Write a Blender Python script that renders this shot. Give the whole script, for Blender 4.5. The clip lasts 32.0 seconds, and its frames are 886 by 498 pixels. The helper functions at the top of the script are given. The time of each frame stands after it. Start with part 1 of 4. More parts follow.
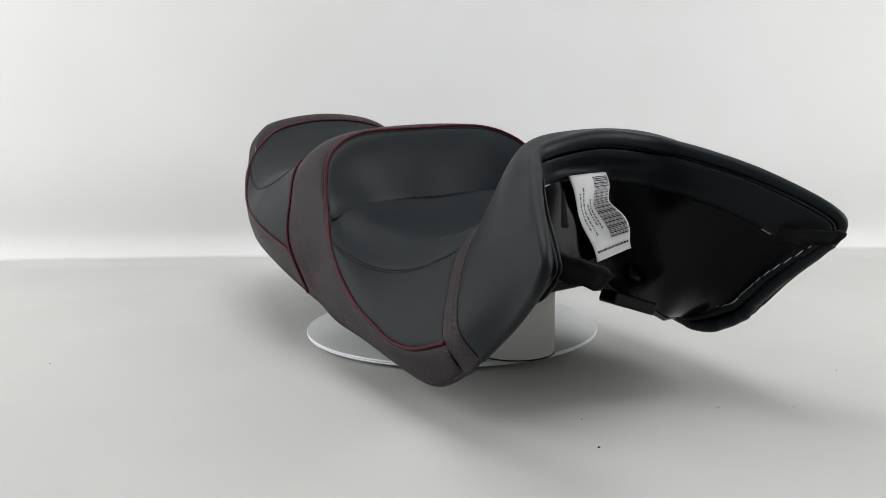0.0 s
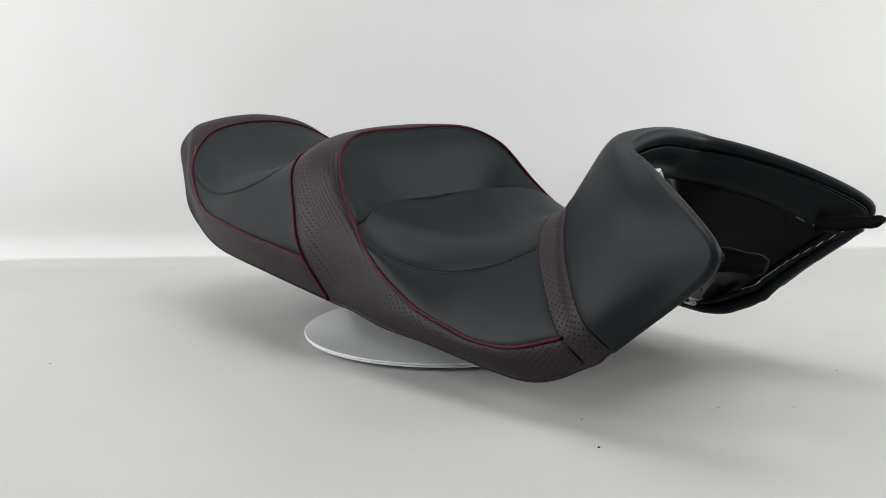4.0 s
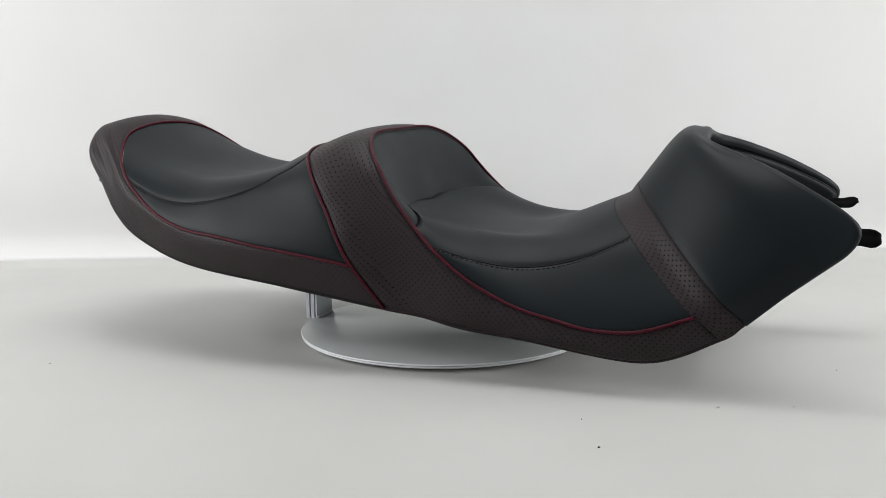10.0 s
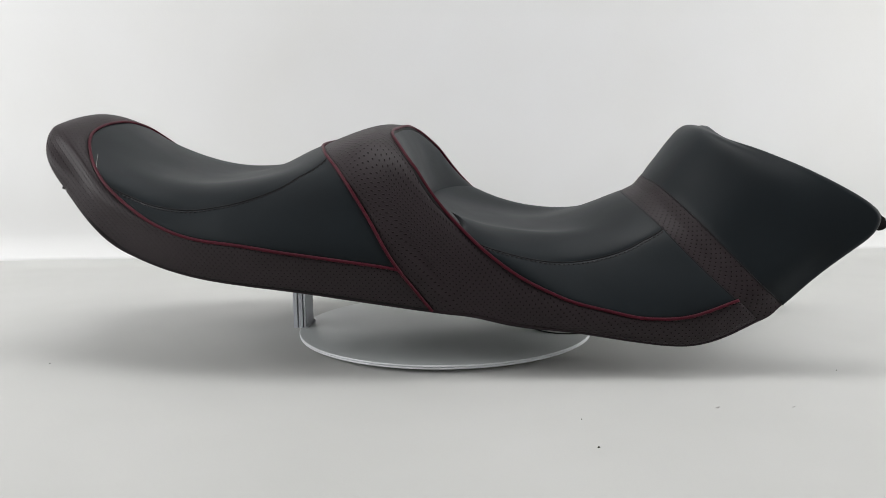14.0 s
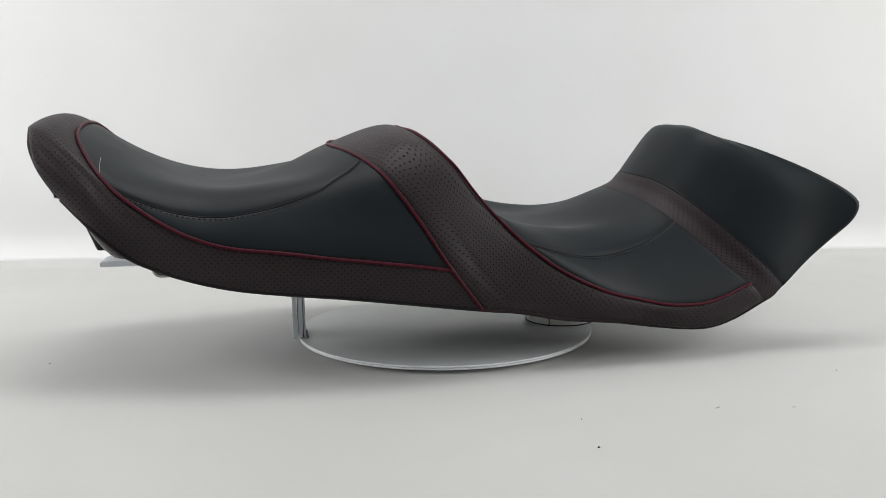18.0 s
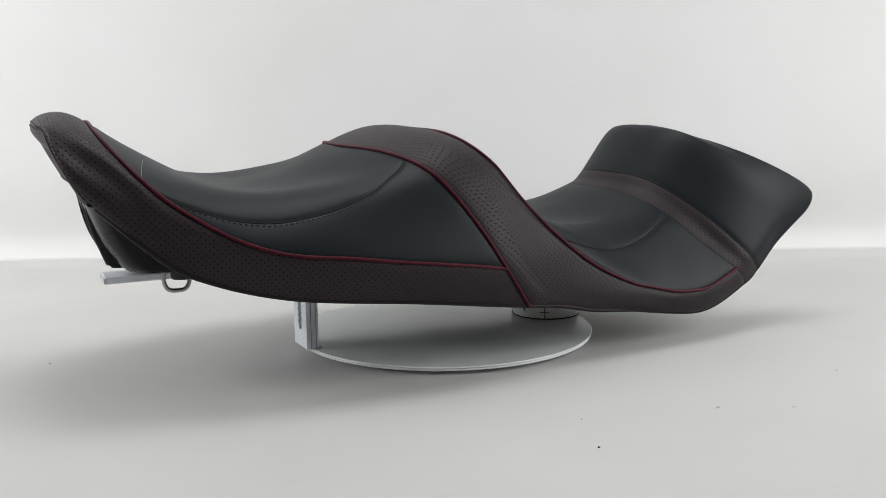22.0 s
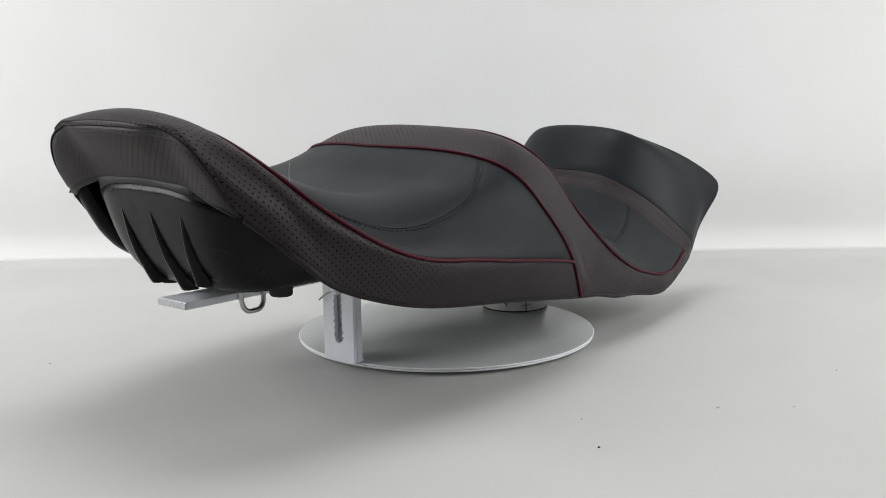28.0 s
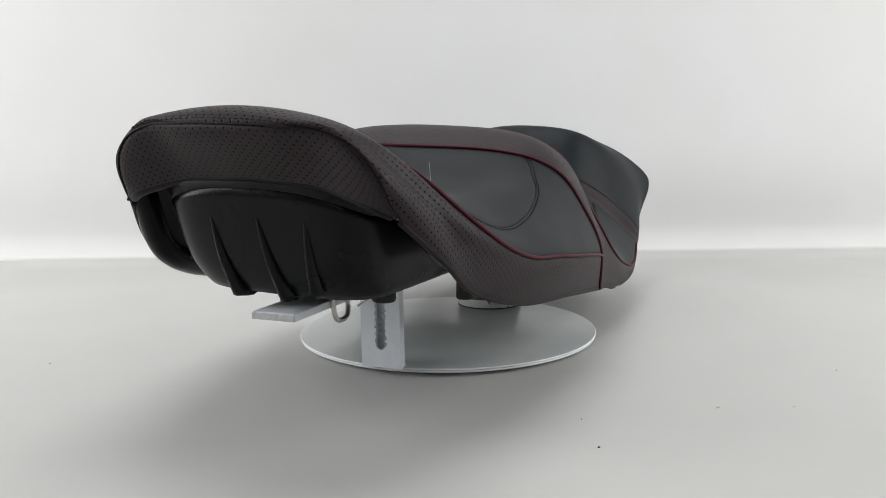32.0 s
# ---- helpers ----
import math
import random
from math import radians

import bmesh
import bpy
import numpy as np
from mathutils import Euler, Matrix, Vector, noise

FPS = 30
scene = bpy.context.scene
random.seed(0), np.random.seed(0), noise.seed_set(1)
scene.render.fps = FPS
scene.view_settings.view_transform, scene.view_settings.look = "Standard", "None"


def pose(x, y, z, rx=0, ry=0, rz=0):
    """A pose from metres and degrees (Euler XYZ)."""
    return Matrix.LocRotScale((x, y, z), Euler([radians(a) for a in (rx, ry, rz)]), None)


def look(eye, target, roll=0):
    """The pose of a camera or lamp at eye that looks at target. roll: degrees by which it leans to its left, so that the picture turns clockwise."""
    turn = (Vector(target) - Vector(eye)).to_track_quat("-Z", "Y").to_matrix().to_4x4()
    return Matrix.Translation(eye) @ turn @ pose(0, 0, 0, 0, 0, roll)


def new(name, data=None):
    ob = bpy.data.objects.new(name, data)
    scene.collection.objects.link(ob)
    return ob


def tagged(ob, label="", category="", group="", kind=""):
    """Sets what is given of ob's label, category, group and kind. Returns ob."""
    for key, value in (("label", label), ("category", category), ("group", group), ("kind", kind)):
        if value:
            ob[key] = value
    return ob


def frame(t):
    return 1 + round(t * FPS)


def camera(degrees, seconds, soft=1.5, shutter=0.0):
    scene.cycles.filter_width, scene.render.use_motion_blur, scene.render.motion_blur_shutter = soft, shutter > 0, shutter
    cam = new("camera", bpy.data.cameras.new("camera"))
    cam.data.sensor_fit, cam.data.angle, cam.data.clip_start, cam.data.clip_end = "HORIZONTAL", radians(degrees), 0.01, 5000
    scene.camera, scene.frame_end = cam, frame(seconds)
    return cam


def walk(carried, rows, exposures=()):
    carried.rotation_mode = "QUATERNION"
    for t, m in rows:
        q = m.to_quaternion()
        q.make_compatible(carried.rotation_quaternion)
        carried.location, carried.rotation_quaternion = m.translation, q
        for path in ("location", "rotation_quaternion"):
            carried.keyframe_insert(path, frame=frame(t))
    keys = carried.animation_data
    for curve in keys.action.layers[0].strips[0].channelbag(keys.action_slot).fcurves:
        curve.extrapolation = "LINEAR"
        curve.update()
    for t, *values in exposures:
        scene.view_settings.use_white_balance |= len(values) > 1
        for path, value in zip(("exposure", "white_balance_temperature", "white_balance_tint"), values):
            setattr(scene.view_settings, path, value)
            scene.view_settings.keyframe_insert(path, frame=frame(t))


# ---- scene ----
cam = camera(54.8, 32.0, soft=0.8)

# ---- camera: on a tripod, it never moves ----
LIFT = 0.007            # the stand was planned with its disc near 0; all is lifted so that the floor lies at 0
RIGHT = Vector((0.999865, 0.009338, -0.013515))
UP = Vector((0.011969, 0.149395, 0.988705))
AHEAD = Vector((-0.011252, 0.988733, -0.149263))
CAM = Matrix(((RIGHT.x, UP.x, -AHEAD.x, 0.0), (RIGHT.y, UP.y, -AHEAD.y, -1.0), (RIGHT.z, UP.z, -AHEAD.z, 0.2456 + LIFT), (0, 0, 0, 1)))
walk(cam, [(0, CAM), (32, CAM)])

# ---- light: soft lamps up on both sides, overhead and behind the camera, in a photo studio ----
world = bpy.data.worlds.new("studio")
scene.world = world
world.use_nodes = True
world.node_tree.nodes["Background"].inputs["Color"].default_value = (0.9, 0.95, 1.0, 1)
world.node_tree.nodes["Background"].inputs["Strength"].default_value = 0.1


def area_lamp(name, size_x, size_y, power, eye, target, colour=(1, 1, 1)):
    data = bpy.data.lights.new(name, "AREA")
    data.shape, data.size, data.size_y, data.energy, data.color = "RECTANGLE", size_x, size_y, power, colour
    lamp = new(name, data)
    lamp.matrix_world = look(eye, target)
    return lamp


area_lamp("softbox_west", 0.9, 1.2, 20.5, (-1.65, -0.36, 0.85), (0.0, 0.35, 0.35))
area_lamp("softbox_east", 0.9, 1.2, 18.8, (1.65, -0.36, 0.85), (0.0, 0.35, 0.35))
area_lamp("softbox_overhead", 1.2, 0.7, 15.5, (0.0, -0.06, 1.90), (0, 0.0, 0))
area_lamp("softbox_front", 1.4, 0.9, 1.5, (0.0, -2.00, 1.30), (0, 0.1, 0.2))
scene.view_settings.exposure = 0.15

# ---- materials ----
def principled(name, colour, rough, metal=0.0, spec=0.5):
    m = bpy.data.materials.new(name)
    m.use_nodes = True
    b = m.node_tree.nodes["Principled BSDF"]
    b.inputs["Base Color"].default_value = (*colour, 1)
    b.inputs["Roughness"].default_value = rough
    b.inputs["Metallic"].default_value = metal
    b.inputs["Specular IOR Level"].default_value = spec
    return m, m.node_tree, b


def link(tree, a, b):
    tree.links.new(a, b)


def node(tree, kind, **values):
    n = tree.nodes.new(kind)
    for key, value in values.items():
        n.inputs[key.replace("_", " ")].default_value = value
    return n


def vary(tree, socket, colour, dark, light, scale, coords, detail=3.0):
    """Colour that drifts between a darker and a lighter shade of the same paint."""
    n = node(tree, "ShaderNodeTexNoise", Scale=scale, Detail=detail, Roughness=0.6)
    link(tree, coords, n.inputs["Vector"])
    r = tree.nodes.new("ShaderNodeValToRGB")
    r.color_ramp.elements[0].position, r.color_ramp.elements[1].position = 0.3, 0.72
    r.color_ramp.elements[0].color = (*[c * dark for c in colour], 1)
    r.color_ramp.elements[1].color = (*[c * light for c in colour], 1)
    link(tree, n.outputs["Fac"], r.inputs["Fac"])
    if socket:
        link(tree, r.outputs["Color"], socket)
    return r.outputs["Color"]


def drifting(name, dull, bright, rough, patch):
    """A pale sheet whose tint drifts slowly between two shades."""
    m = grainy(name, bright, rough, grain=420.0, depth=0.0006, strength=0.12, patch=patch)
    stops = [n for n in m.node_tree.nodes if n.type == "VALTORGB"][0].color_ramp.elements
    stops[0].color, stops[1].color = (*dull, 1), (*bright, 1)
    return m


def grainy(name, colour, rough, grain=900.0, depth=0.0002, strength=0.25, metal=0.0, dark=0.88, light=1.1, patch=14.0, spec=0.5):
    """A surface with fine grain in relief and slow drifts of tone and gloss."""
    m, t, b = principled(name, colour, rough, metal, spec)
    co = t.nodes.new("ShaderNodeTexCoord").outputs["Object"]
    vary(t, b.inputs["Base Color"], colour, dark, light, patch, co)
    fine = node(t, "ShaderNodeTexNoise", Scale=grain, Detail=2.0, Roughness=0.55)
    link(t, co, fine.inputs["Vector"])
    bump = node(t, "ShaderNodeBump", Strength=strength, Distance=depth)
    link(t, fine.outputs["Fac"], bump.inputs["Height"])
    link(t, bump.outputs["Normal"], b.inputs["Normal"])
    slow = node(t, "ShaderNodeTexNoise", Scale=22.0, Detail=3.0)
    link(t, co, slow.inputs["Vector"])
    mr = node(t, "ShaderNodeMapRange", To_Min=rough - 0.06, To_Max=rough + 0.06)
    link(t, slow.outputs["Fac"], mr.inputs["Value"])
    link(t, mr.outputs["Result"], b.inputs["Roughness"])
    return m


def perforated(name, colour, rough):
    """Leathercloth with rows of small punched holes, 4.6 mm apart, in the cloth's own coordinates."""
    m, t, b = principled(name, colour, rough, 0.0, 0.2)
    co = t.nodes.new("ShaderNodeTexCoord")
    base = vary(t, None, colour, 0.86, 1.14, 16.0, co.outputs["Object"])
    mapping = t.nodes.new("ShaderNodeMapping")
    mapping.inputs["Rotation"].default_value = (0, 0, radians(45))
    mapping.inputs["Scale"].default_value = (212.0, 212.0, 1.0)
    link(t, co.outputs["UV"], mapping.inputs["Vector"])
    holes = node(t, "ShaderNodeTexVoronoi", Scale=1.0, Randomness=0.03)
    holes.voronoi_dimensions = "2D"
    link(t, mapping.outputs["Vector"], holes.inputs["Vector"])
    rim = node(t, "ShaderNodeMapRange", From_Min=0.105, From_Max=0.175)
    link(t, holes.outputs["Distance"], rim.inputs["Value"])
    mix = t.nodes.new("ShaderNodeMix")
    mix.data_type = "RGBA"
    link(t, rim.outputs["Result"], mix.inputs["Factor"])
    mix.inputs[6].default_value = (0.0080, 0.0056, 0.0064, 1)
    link(t, base, mix.inputs[7])
    link(t, mix.outputs[2], b.inputs["Base Color"])
    shine = node(t, "ShaderNodeMapRange", To_Min=0.0, To_Max=0.24)
    link(t, rim.outputs["Result"], shine.inputs["Value"])
    link(t, shine.outputs["Result"], b.inputs["Specular IOR Level"])
    fine = node(t, "ShaderNodeTexNoise", Scale=700.0, Detail=3.0, Roughness=0.6)
    link(t, co.outputs["Object"], fine.inputs["Vector"])
    soft = node(t, "ShaderNodeMapRange", From_Min=0.06, From_Max=0.26, To_Max=2.4)
    link(t, holes.outputs["Distance"], soft.inputs["Value"])
    add = t.nodes.new("ShaderNodeMath")
    link(t, fine.outputs["Fac"], add.inputs[0])
    link(t, soft.outputs["Result"], add.inputs[1])
    bump = node(t, "ShaderNodeBump", Strength=0.35, Distance=0.0004)
    link(t, add.outputs["Value"], bump.inputs["Height"])
    link(t, bump.outputs["Normal"], b.inputs["Normal"])
    return m


BLACK_CLOTH = grainy("black leathercloth", (0.0056, 0.0088, 0.0112), 0.48, grain=1300.0, depth=0.00015, strength=0.25, spec=0.19)
BROWN_PLAIN = grainy("plain taupe leathercloth", (0.0184, 0.0122, 0.0142), 0.50, grain=700.0, spec=0.16)
BROWN_CLOTH = perforated("perforated taupe leathercloth", (0.0184, 0.0122, 0.0142), 0.50)
RED_PIPING = grainy("burgundy piping", (0.056, 0.0037, 0.0112), 0.48, grain=1500.0, spec=0.16)
DARK_PIPING = grainy("dark piping", (0.006, 0.005, 0.006), 0.6, spec=0.2)
THREAD = grainy("thread", (0.012, 0.008, 0.009), 0.8, grain=3000.0)
RED_THREAD = grainy("burgundy thread", (0.026, 0.006, 0.009), 0.75, grain=3000.0)
PLASTIC = grainy("black moulded plastic", (0.0022, 0.0023, 0.0025), 0.45, grain=500.0, depth=0.0003, strength=0.2, dark=0.8, light=1.25, spec=0.2)
GLOSS_PLASTIC = grainy("glossy black moulded plastic", (0.0016, 0.0018, 0.0021), 0.25, grain=160.0, depth=0.0003, strength=0.10, dark=0.8, light=1.25, spec=0.13)
SATIN_PLASTIC = grainy("satin black moulded plastic", (0.0026, 0.0032, 0.0034), 0.28, grain=220.0, depth=0.0003, strength=0.12, dark=0.8, light=1.2, spec=0.16)
RUBBER = grainy("black rubber", (0.011, 0.011, 0.011), 0.7)
VELCRO = grainy("black velvety strap", (0.004, 0.004, 0.004), 0.95, grain=2200.0, depth=0.0008, strength=0.8, spec=0.15)
STEEL = grainy("bare steel", (0.45, 0.43, 0.40), 0.32, metal=1.0, grain=400.0)
STAPLE = grainy("bright staple wire", (0.8, 0.8, 0.78), 0.35, metal=0.6)
LABEL_PAPER = grainy("label paper", (0.92, 0.92, 0.94), 0.45, grain=200.0, depth=0.0004)
INK = grainy("label ink", (0.03, 0.03, 0.035), 0.6)
PALE_INK = grainy("pale label ink", (0.16, 0.16, 0.18), 0.6)
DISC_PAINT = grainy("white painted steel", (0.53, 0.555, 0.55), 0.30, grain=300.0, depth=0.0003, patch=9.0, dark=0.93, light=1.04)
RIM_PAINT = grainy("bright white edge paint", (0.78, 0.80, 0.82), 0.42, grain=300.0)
POST_PAINT = grainy("brushed white paint", (0.74, 0.77, 0.82), 0.5, grain=260.0, depth=0.0005, strength=0.4, patch=30.0, dark=0.9, light=1.05)
WEAR = grainy("worn bare metal", (0.46, 0.49, 0.53), 0.5, metal=0.2, grain=800.0, depth=0.0008, strength=0.8, dark=0.55, light=1.15, patch=260.0)
SMOKED = grainy("smoked grey plastic", (0.10, 0.10, 0.10), 0.2, grain=300.0, dark=0.5, light=1.6, patch=60.0)
SCUFFED = grainy("scuffed white paint", (0.5, 0.51, 0.52), 0.5, grain=500.0, depth=0.0006, strength=0.5, dark=0.75, light=1.1, patch=250.0)
TUBE_WHITE = grainy("white plastic tube", (0.74, 0.74, 0.71), 0.45, grain=200.0, patch=20.0, dark=0.95, light=1.03)
# Floor is the backdrop's white darkened: the light difference is put into colour.
FLOOR_DIMMED = drifting("off-white floor, darkened in place of shade", (0.466, 0.469, 0.452), (0.512, 0.512, 0.498), 0.62, 2.6)
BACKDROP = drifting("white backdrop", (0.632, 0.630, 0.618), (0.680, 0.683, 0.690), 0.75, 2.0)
ROOM_GREY = grainy("unseen room grey for fill light", (0.42, 0.42, 0.42), 0.8, grain=120.0, patch=2.0)
SPECK = grainy("dark crumb", (0.03, 0.025, 0.02), 0.9)
LINT = grainy("pale lint", (0.45, 0.44, 0.42), 0.9)


# ---- mesh helpers ----
def mesh_part(name, verts, faces, mat, parent=None, label="", uv=None, smooth=True):
    me = bpy.data.meshes.new(name)
    me.from_pydata([tuple(float(c) for c in v) for v in verts], [], faces)
    me.materials.append(mat)
    me.polygons.foreach_set("use_smooth", [smooth] * len(me.polygons))
    if uv is not None:
        layer = me.uv_layers.new(name="UVMap")
        idx = np.empty(len(me.loops), dtype=int)
        me.loops.foreach_get("vertex_index", idx)
        layer.data.foreach_set("uv", np.asarray(uv)[idx].ravel())
    me.update()
    ob = new(name, me)
    ob.parent = parent
    return tagged(ob, label=label) if label else ob


def part(name, bm, mat, parent=None, label="", smooth=False):
    me = bpy.data.meshes.new(name)
    for f in bm.faces:
        f.smooth = smooth
    bm.to_mesh(me)
    bm.free()
    me.materials.append(mat)
    ob = new(name, me)
    ob.parent = parent
    return tagged(ob, label=label) if label else ob


def box(sx, sy, sz, m=Matrix.Identity(4), bevel=0.0008, bm=None):
    bm = bm or bmesh.new()
    geo = bmesh.ops.create_cube(bm, size=1, matrix=m @ Matrix.Diagonal((sx, sy, sz, 1)))
    if bevel:
        edges = list({e for v in geo["verts"] for e in v.link_edges})
        bmesh.ops.bevel(bm, geom=edges, offset=bevel, segments=2, affect="EDGES", profile=0.5)
    return bm


def lathe(profile, m=Matrix.Identity(4), segments=48):
    """A turned solid from (radius, height) pairs."""
    verts, faces = [], []
    for r, z in profile:
        for k in range(segments):
            a = 2 * math.pi * k / segments
            verts.append(m @ Vector((r * math.cos(a), r * math.sin(a), z)))
    n = len(profile)
    for i in range(n - 1):
        for k in range(segments):
            k2 = (k + 1) % segments
            faces.append((i * segments + k, i * segments + k2, (i + 1) * segments + k2, (i + 1) * segments + k))
    return verts, faces


def sweep(path, radius, sides=8, closed=False, flat=1.0, ups=None):
    """A round cord along a path of points."""
    path = np.asarray(path, float)
    n = len(path)
    radii = np.broadcast_to(np.asarray(radius, float), (n,))
    tan = np.gradient(path, axis=0)
    if closed:
        tan = np.roll(path, -1, 0) - np.roll(path, 1, 0)
    tan /= np.linalg.norm(tan, axis=1, keepdims=True) + 1e-12
    verts, faces = [], []
    for i in range(n):
        up = np.array(ups[i]) if ups is not None else np.array((0, 0, 1.0)) if abs(tan[i][2]) < 0.9 else np.array((1.0, 0, 0))
        side = np.cross(tan[i], up)
        side /= np.linalg.norm(side) + 1e-12
        up2 = np.cross(side, tan[i])
        for k in range(sides):
            a = 2 * math.pi * k / sides
            verts.append(path[i] + radii[i] * (math.cos(a) * side + flat * math.sin(a) * up2))
    for i in range(n if closed else n - 1):
        j = (i + 1) % n
        for k in range(sides):
            k2 = (k + 1) % sides
            faces.append((i * sides + k, i * sides + k2, j * sides + k2, j * sides + k))
    if not closed:
        faces.append(tuple(range(sides))[::-1])
        faces.append(tuple((n - 1) * sides + k for k in range(sides)))
    return verts, faces


# ---- the seat's skin: six lines from tail to nose (forward, out from the middle, up), lofted across ----
CENTRE = [(-0.4125, -0.0000, 0.2058), (-0.4412, -0.0000, 0.2442), (-0.4099, -0.0000, 0.2570), (-0.3486, 0.0000, 0.2194), (-0.2727, -0.0000, 0.1852), (-0.2021, 0.0000, 0.1959), (-0.1437, -0.0000, 0.2206), (-0.0725, -0.0000, 0.2407), (-0.0368, 0.0000, 0.2103), (-0.0175, -0.0000, 0.1533), (0.0935, -0.0000, 0.1307), (0.1968, -0.0000, 0.1621), (0.2175, 0.0000, 0.1796), (0.2590, -0.0000, 0.2307), (0.2843, 0.0000, 0.2359)]
INNER = [(-0.4103, 0.0327, 0.2042), (-0.4395, 0.0428, 0.2443), (-0.4090, 0.0660, 0.2495), (-0.3512, 0.0693, 0.2150), (-0.2726, 0.0697, 0.1858), (-0.1959, 0.0715, 0.1925), (-0.1261, 0.0946, 0.2176), (-0.0700, 0.0840, 0.2363), (-0.0324, 0.0813, 0.2169), (-0.0152, 0.0758, 0.1553), (0.1003, 0.0668, 0.1284), (0.2056, 0.0675, 0.1557), (0.2280, 0.0629, 0.1742), (0.2694, 0.0636, 0.2262), (0.2920, 0.0655, 0.2260)]
SHOULDER = [(-0.4093, 0.0601, 0.2011), (-0.4345, 0.0720, 0.2448), (-0.4026, 0.1038, 0.2322), (-0.3533, 0.1202, 0.2028), (-0.2730, 0.1207, 0.1848), (-0.1946, 0.1273, 0.1898), (-0.1005, 0.1439, 0.1998), (-0.0702, 0.1317, 0.2196), (-0.0264, 0.1396, 0.2019), (0.0120, 0.1294, 0.1557), (0.1112, 0.1065, 0.1308), (0.2286, 0.1096, 0.1349), (0.2527, 0.1068, 0.1511), (0.3003, 0.1061, 0.1997), (0.3319, 0.0986, 0.2101)]
FLANK = [(-0.4117, 0.0821, 0.1954), (-0.4305, 0.0969, 0.2310), (-0.3879, 0.1192, 0.2058), (-0.3451, 0.1445, 0.1753), (-0.2696, 0.1591, 0.1530), (-0.1931, 0.1610, 0.1592), (-0.0705, 0.1669, 0.1593), (-0.0436, 0.1560, 0.1680), (-0.0009, 0.1529, 0.1535), (0.0537, 0.1590, 0.1247), (0.1420, 0.1411, 0.1034), (0.2561, 0.1360, 0.1065), (0.2779, 0.1349, 0.1244), (0.3322, 0.1331, 0.1682), (0.3678, 0.1229, 0.1925)]
BELT = [(-0.4119, 0.1027, 0.1889), (-0.4197, 0.1145, 0.2109), (-0.3779, 0.1314, 0.1834), (-0.3348, 0.1464, 0.1504), (-0.2576, 0.1677, 0.1269), (-0.1617, 0.1814, 0.1217), (-0.0440, 0.1798, 0.1162), (-0.0071, 0.1630, 0.1062), (0.0388, 0.1627, 0.0955), (0.1059, 0.1696, 0.0748), (0.1979, 0.1724, 0.0508), (0.2879, 0.1582, 0.0769), (0.3098, 0.1571, 0.0911), (0.3647, 0.1467, 0.1348), (0.4059, 0.1438, 0.1694)]
HEM = [(-0.4026, 0.1183, 0.1809), (-0.4028, 0.1179, 0.1805), (-0.3664, 0.1389, 0.1482), (-0.3257, 0.1474, 0.1195), (-0.2483, 0.1623, 0.0965), (-0.1266, 0.1724, 0.0819), (-0.0070, 0.1729, 0.0652), (0.0325, 0.1729, 0.0615), (0.0752, 0.1728, 0.0527), (0.1309, 0.1669, 0.0442), (0.2439, 0.1540, 0.0263), (0.3112, 0.1534, 0.0529), (0.3330, 0.1523, 0.0695), (0.3719, 0.1478, 0.1038), (0.4248, 0.1540, 0.1510)]
TAIL_PIPING = [(0.00, 2.33), (0.57, 2.33), (1.23, 2.40), (1.90, 2.67), (2.50, 3.00), (2.93, 3.40), (3.30, 3.80), (3.57, 4.23), (3.73, 4.67), (3.87, 5.03), (3.97, 5.33), (4.07, 5.63), (4.17, 6.00)]
HUMP_PIPING = [(0.00, 7.27), (0.50, 7.27), (1.07, 7.37), (1.63, 7.80), (2.07, 8.27), (2.63, 8.57), (3.20, 8.73), (3.57, 8.97), (3.73, 9.33), (3.73, 9.80), (3.87, 10.17), (4.03, 10.50), (4.10, 11.00)]
PASSENGER_SEAM = [(2.45, 3.05), (2.58, 3.35), (2.65, 3.65), (2.66, 4.05), (2.68, 4.50), (2.66, 4.83), (2.53, 5.08), (2.27, 5.31), (1.86, 5.55), (1.33, 6.00)]
RIDER_SEAM = [(3.02, 8.72), (2.99, 9.00), (2.98, 9.25), (2.97, 9.50), (2.94, 9.76), (2.86, 10.02), (2.74, 10.24), (2.52, 10.48), (2.20, 10.72), (1.88, 11.00)]

NET = np.array([CENTRE, INNER, SHOULDER, FLANK, BELT, HEM])


def weights(t):
    return 0.5 * np.stack([-t + 2 * t ** 2 - t ** 3, 2 - 5 * t ** 2 + 3 * t ** 3, t + 4 * t ** 2 - 3 * t ** 3, -t ** 2 + t ** 3])


MIRROR = np.array([1.0, -1.0, 1.0])
LAST = 2 * NET[-1] - NET[-2]
GRID = np.concatenate([(NET[1] * MIRROR)[None], NET, LAST[None]])
GRID = np.concatenate([2 * GRID[:, :1] - GRID[:, 1:2], GRID, 2 * GRID[:, -1:] - GRID[:, -2:-1]], axis=1)


def skin(u, v):
    """The point of the skin: u from the middle line (0) to the hem (5), negative on the other side; v from tail (0) to nose (14)."""
    u, v = np.broadcast_arrays(np.asarray(u, float), np.asarray(v, float))
    a = np.clip(np.abs(u), 0, 5)
    i = np.clip(a.astype(int), 0, 4)
    j = np.clip(np.clip(v, 0, 14).astype(int), 0, 13)
    wu, wv = weights(a - i), weights(v - j)
    p = 0
    for k in range(4):
        for l in range(4):
            p = p + (wu[k] * wv[l])[..., None] * GRID[i + k, j + l]
    return np.stack([p[..., 0], -p[..., 1] * np.where(u < 0, -1, 1), p[..., 2]], -1)


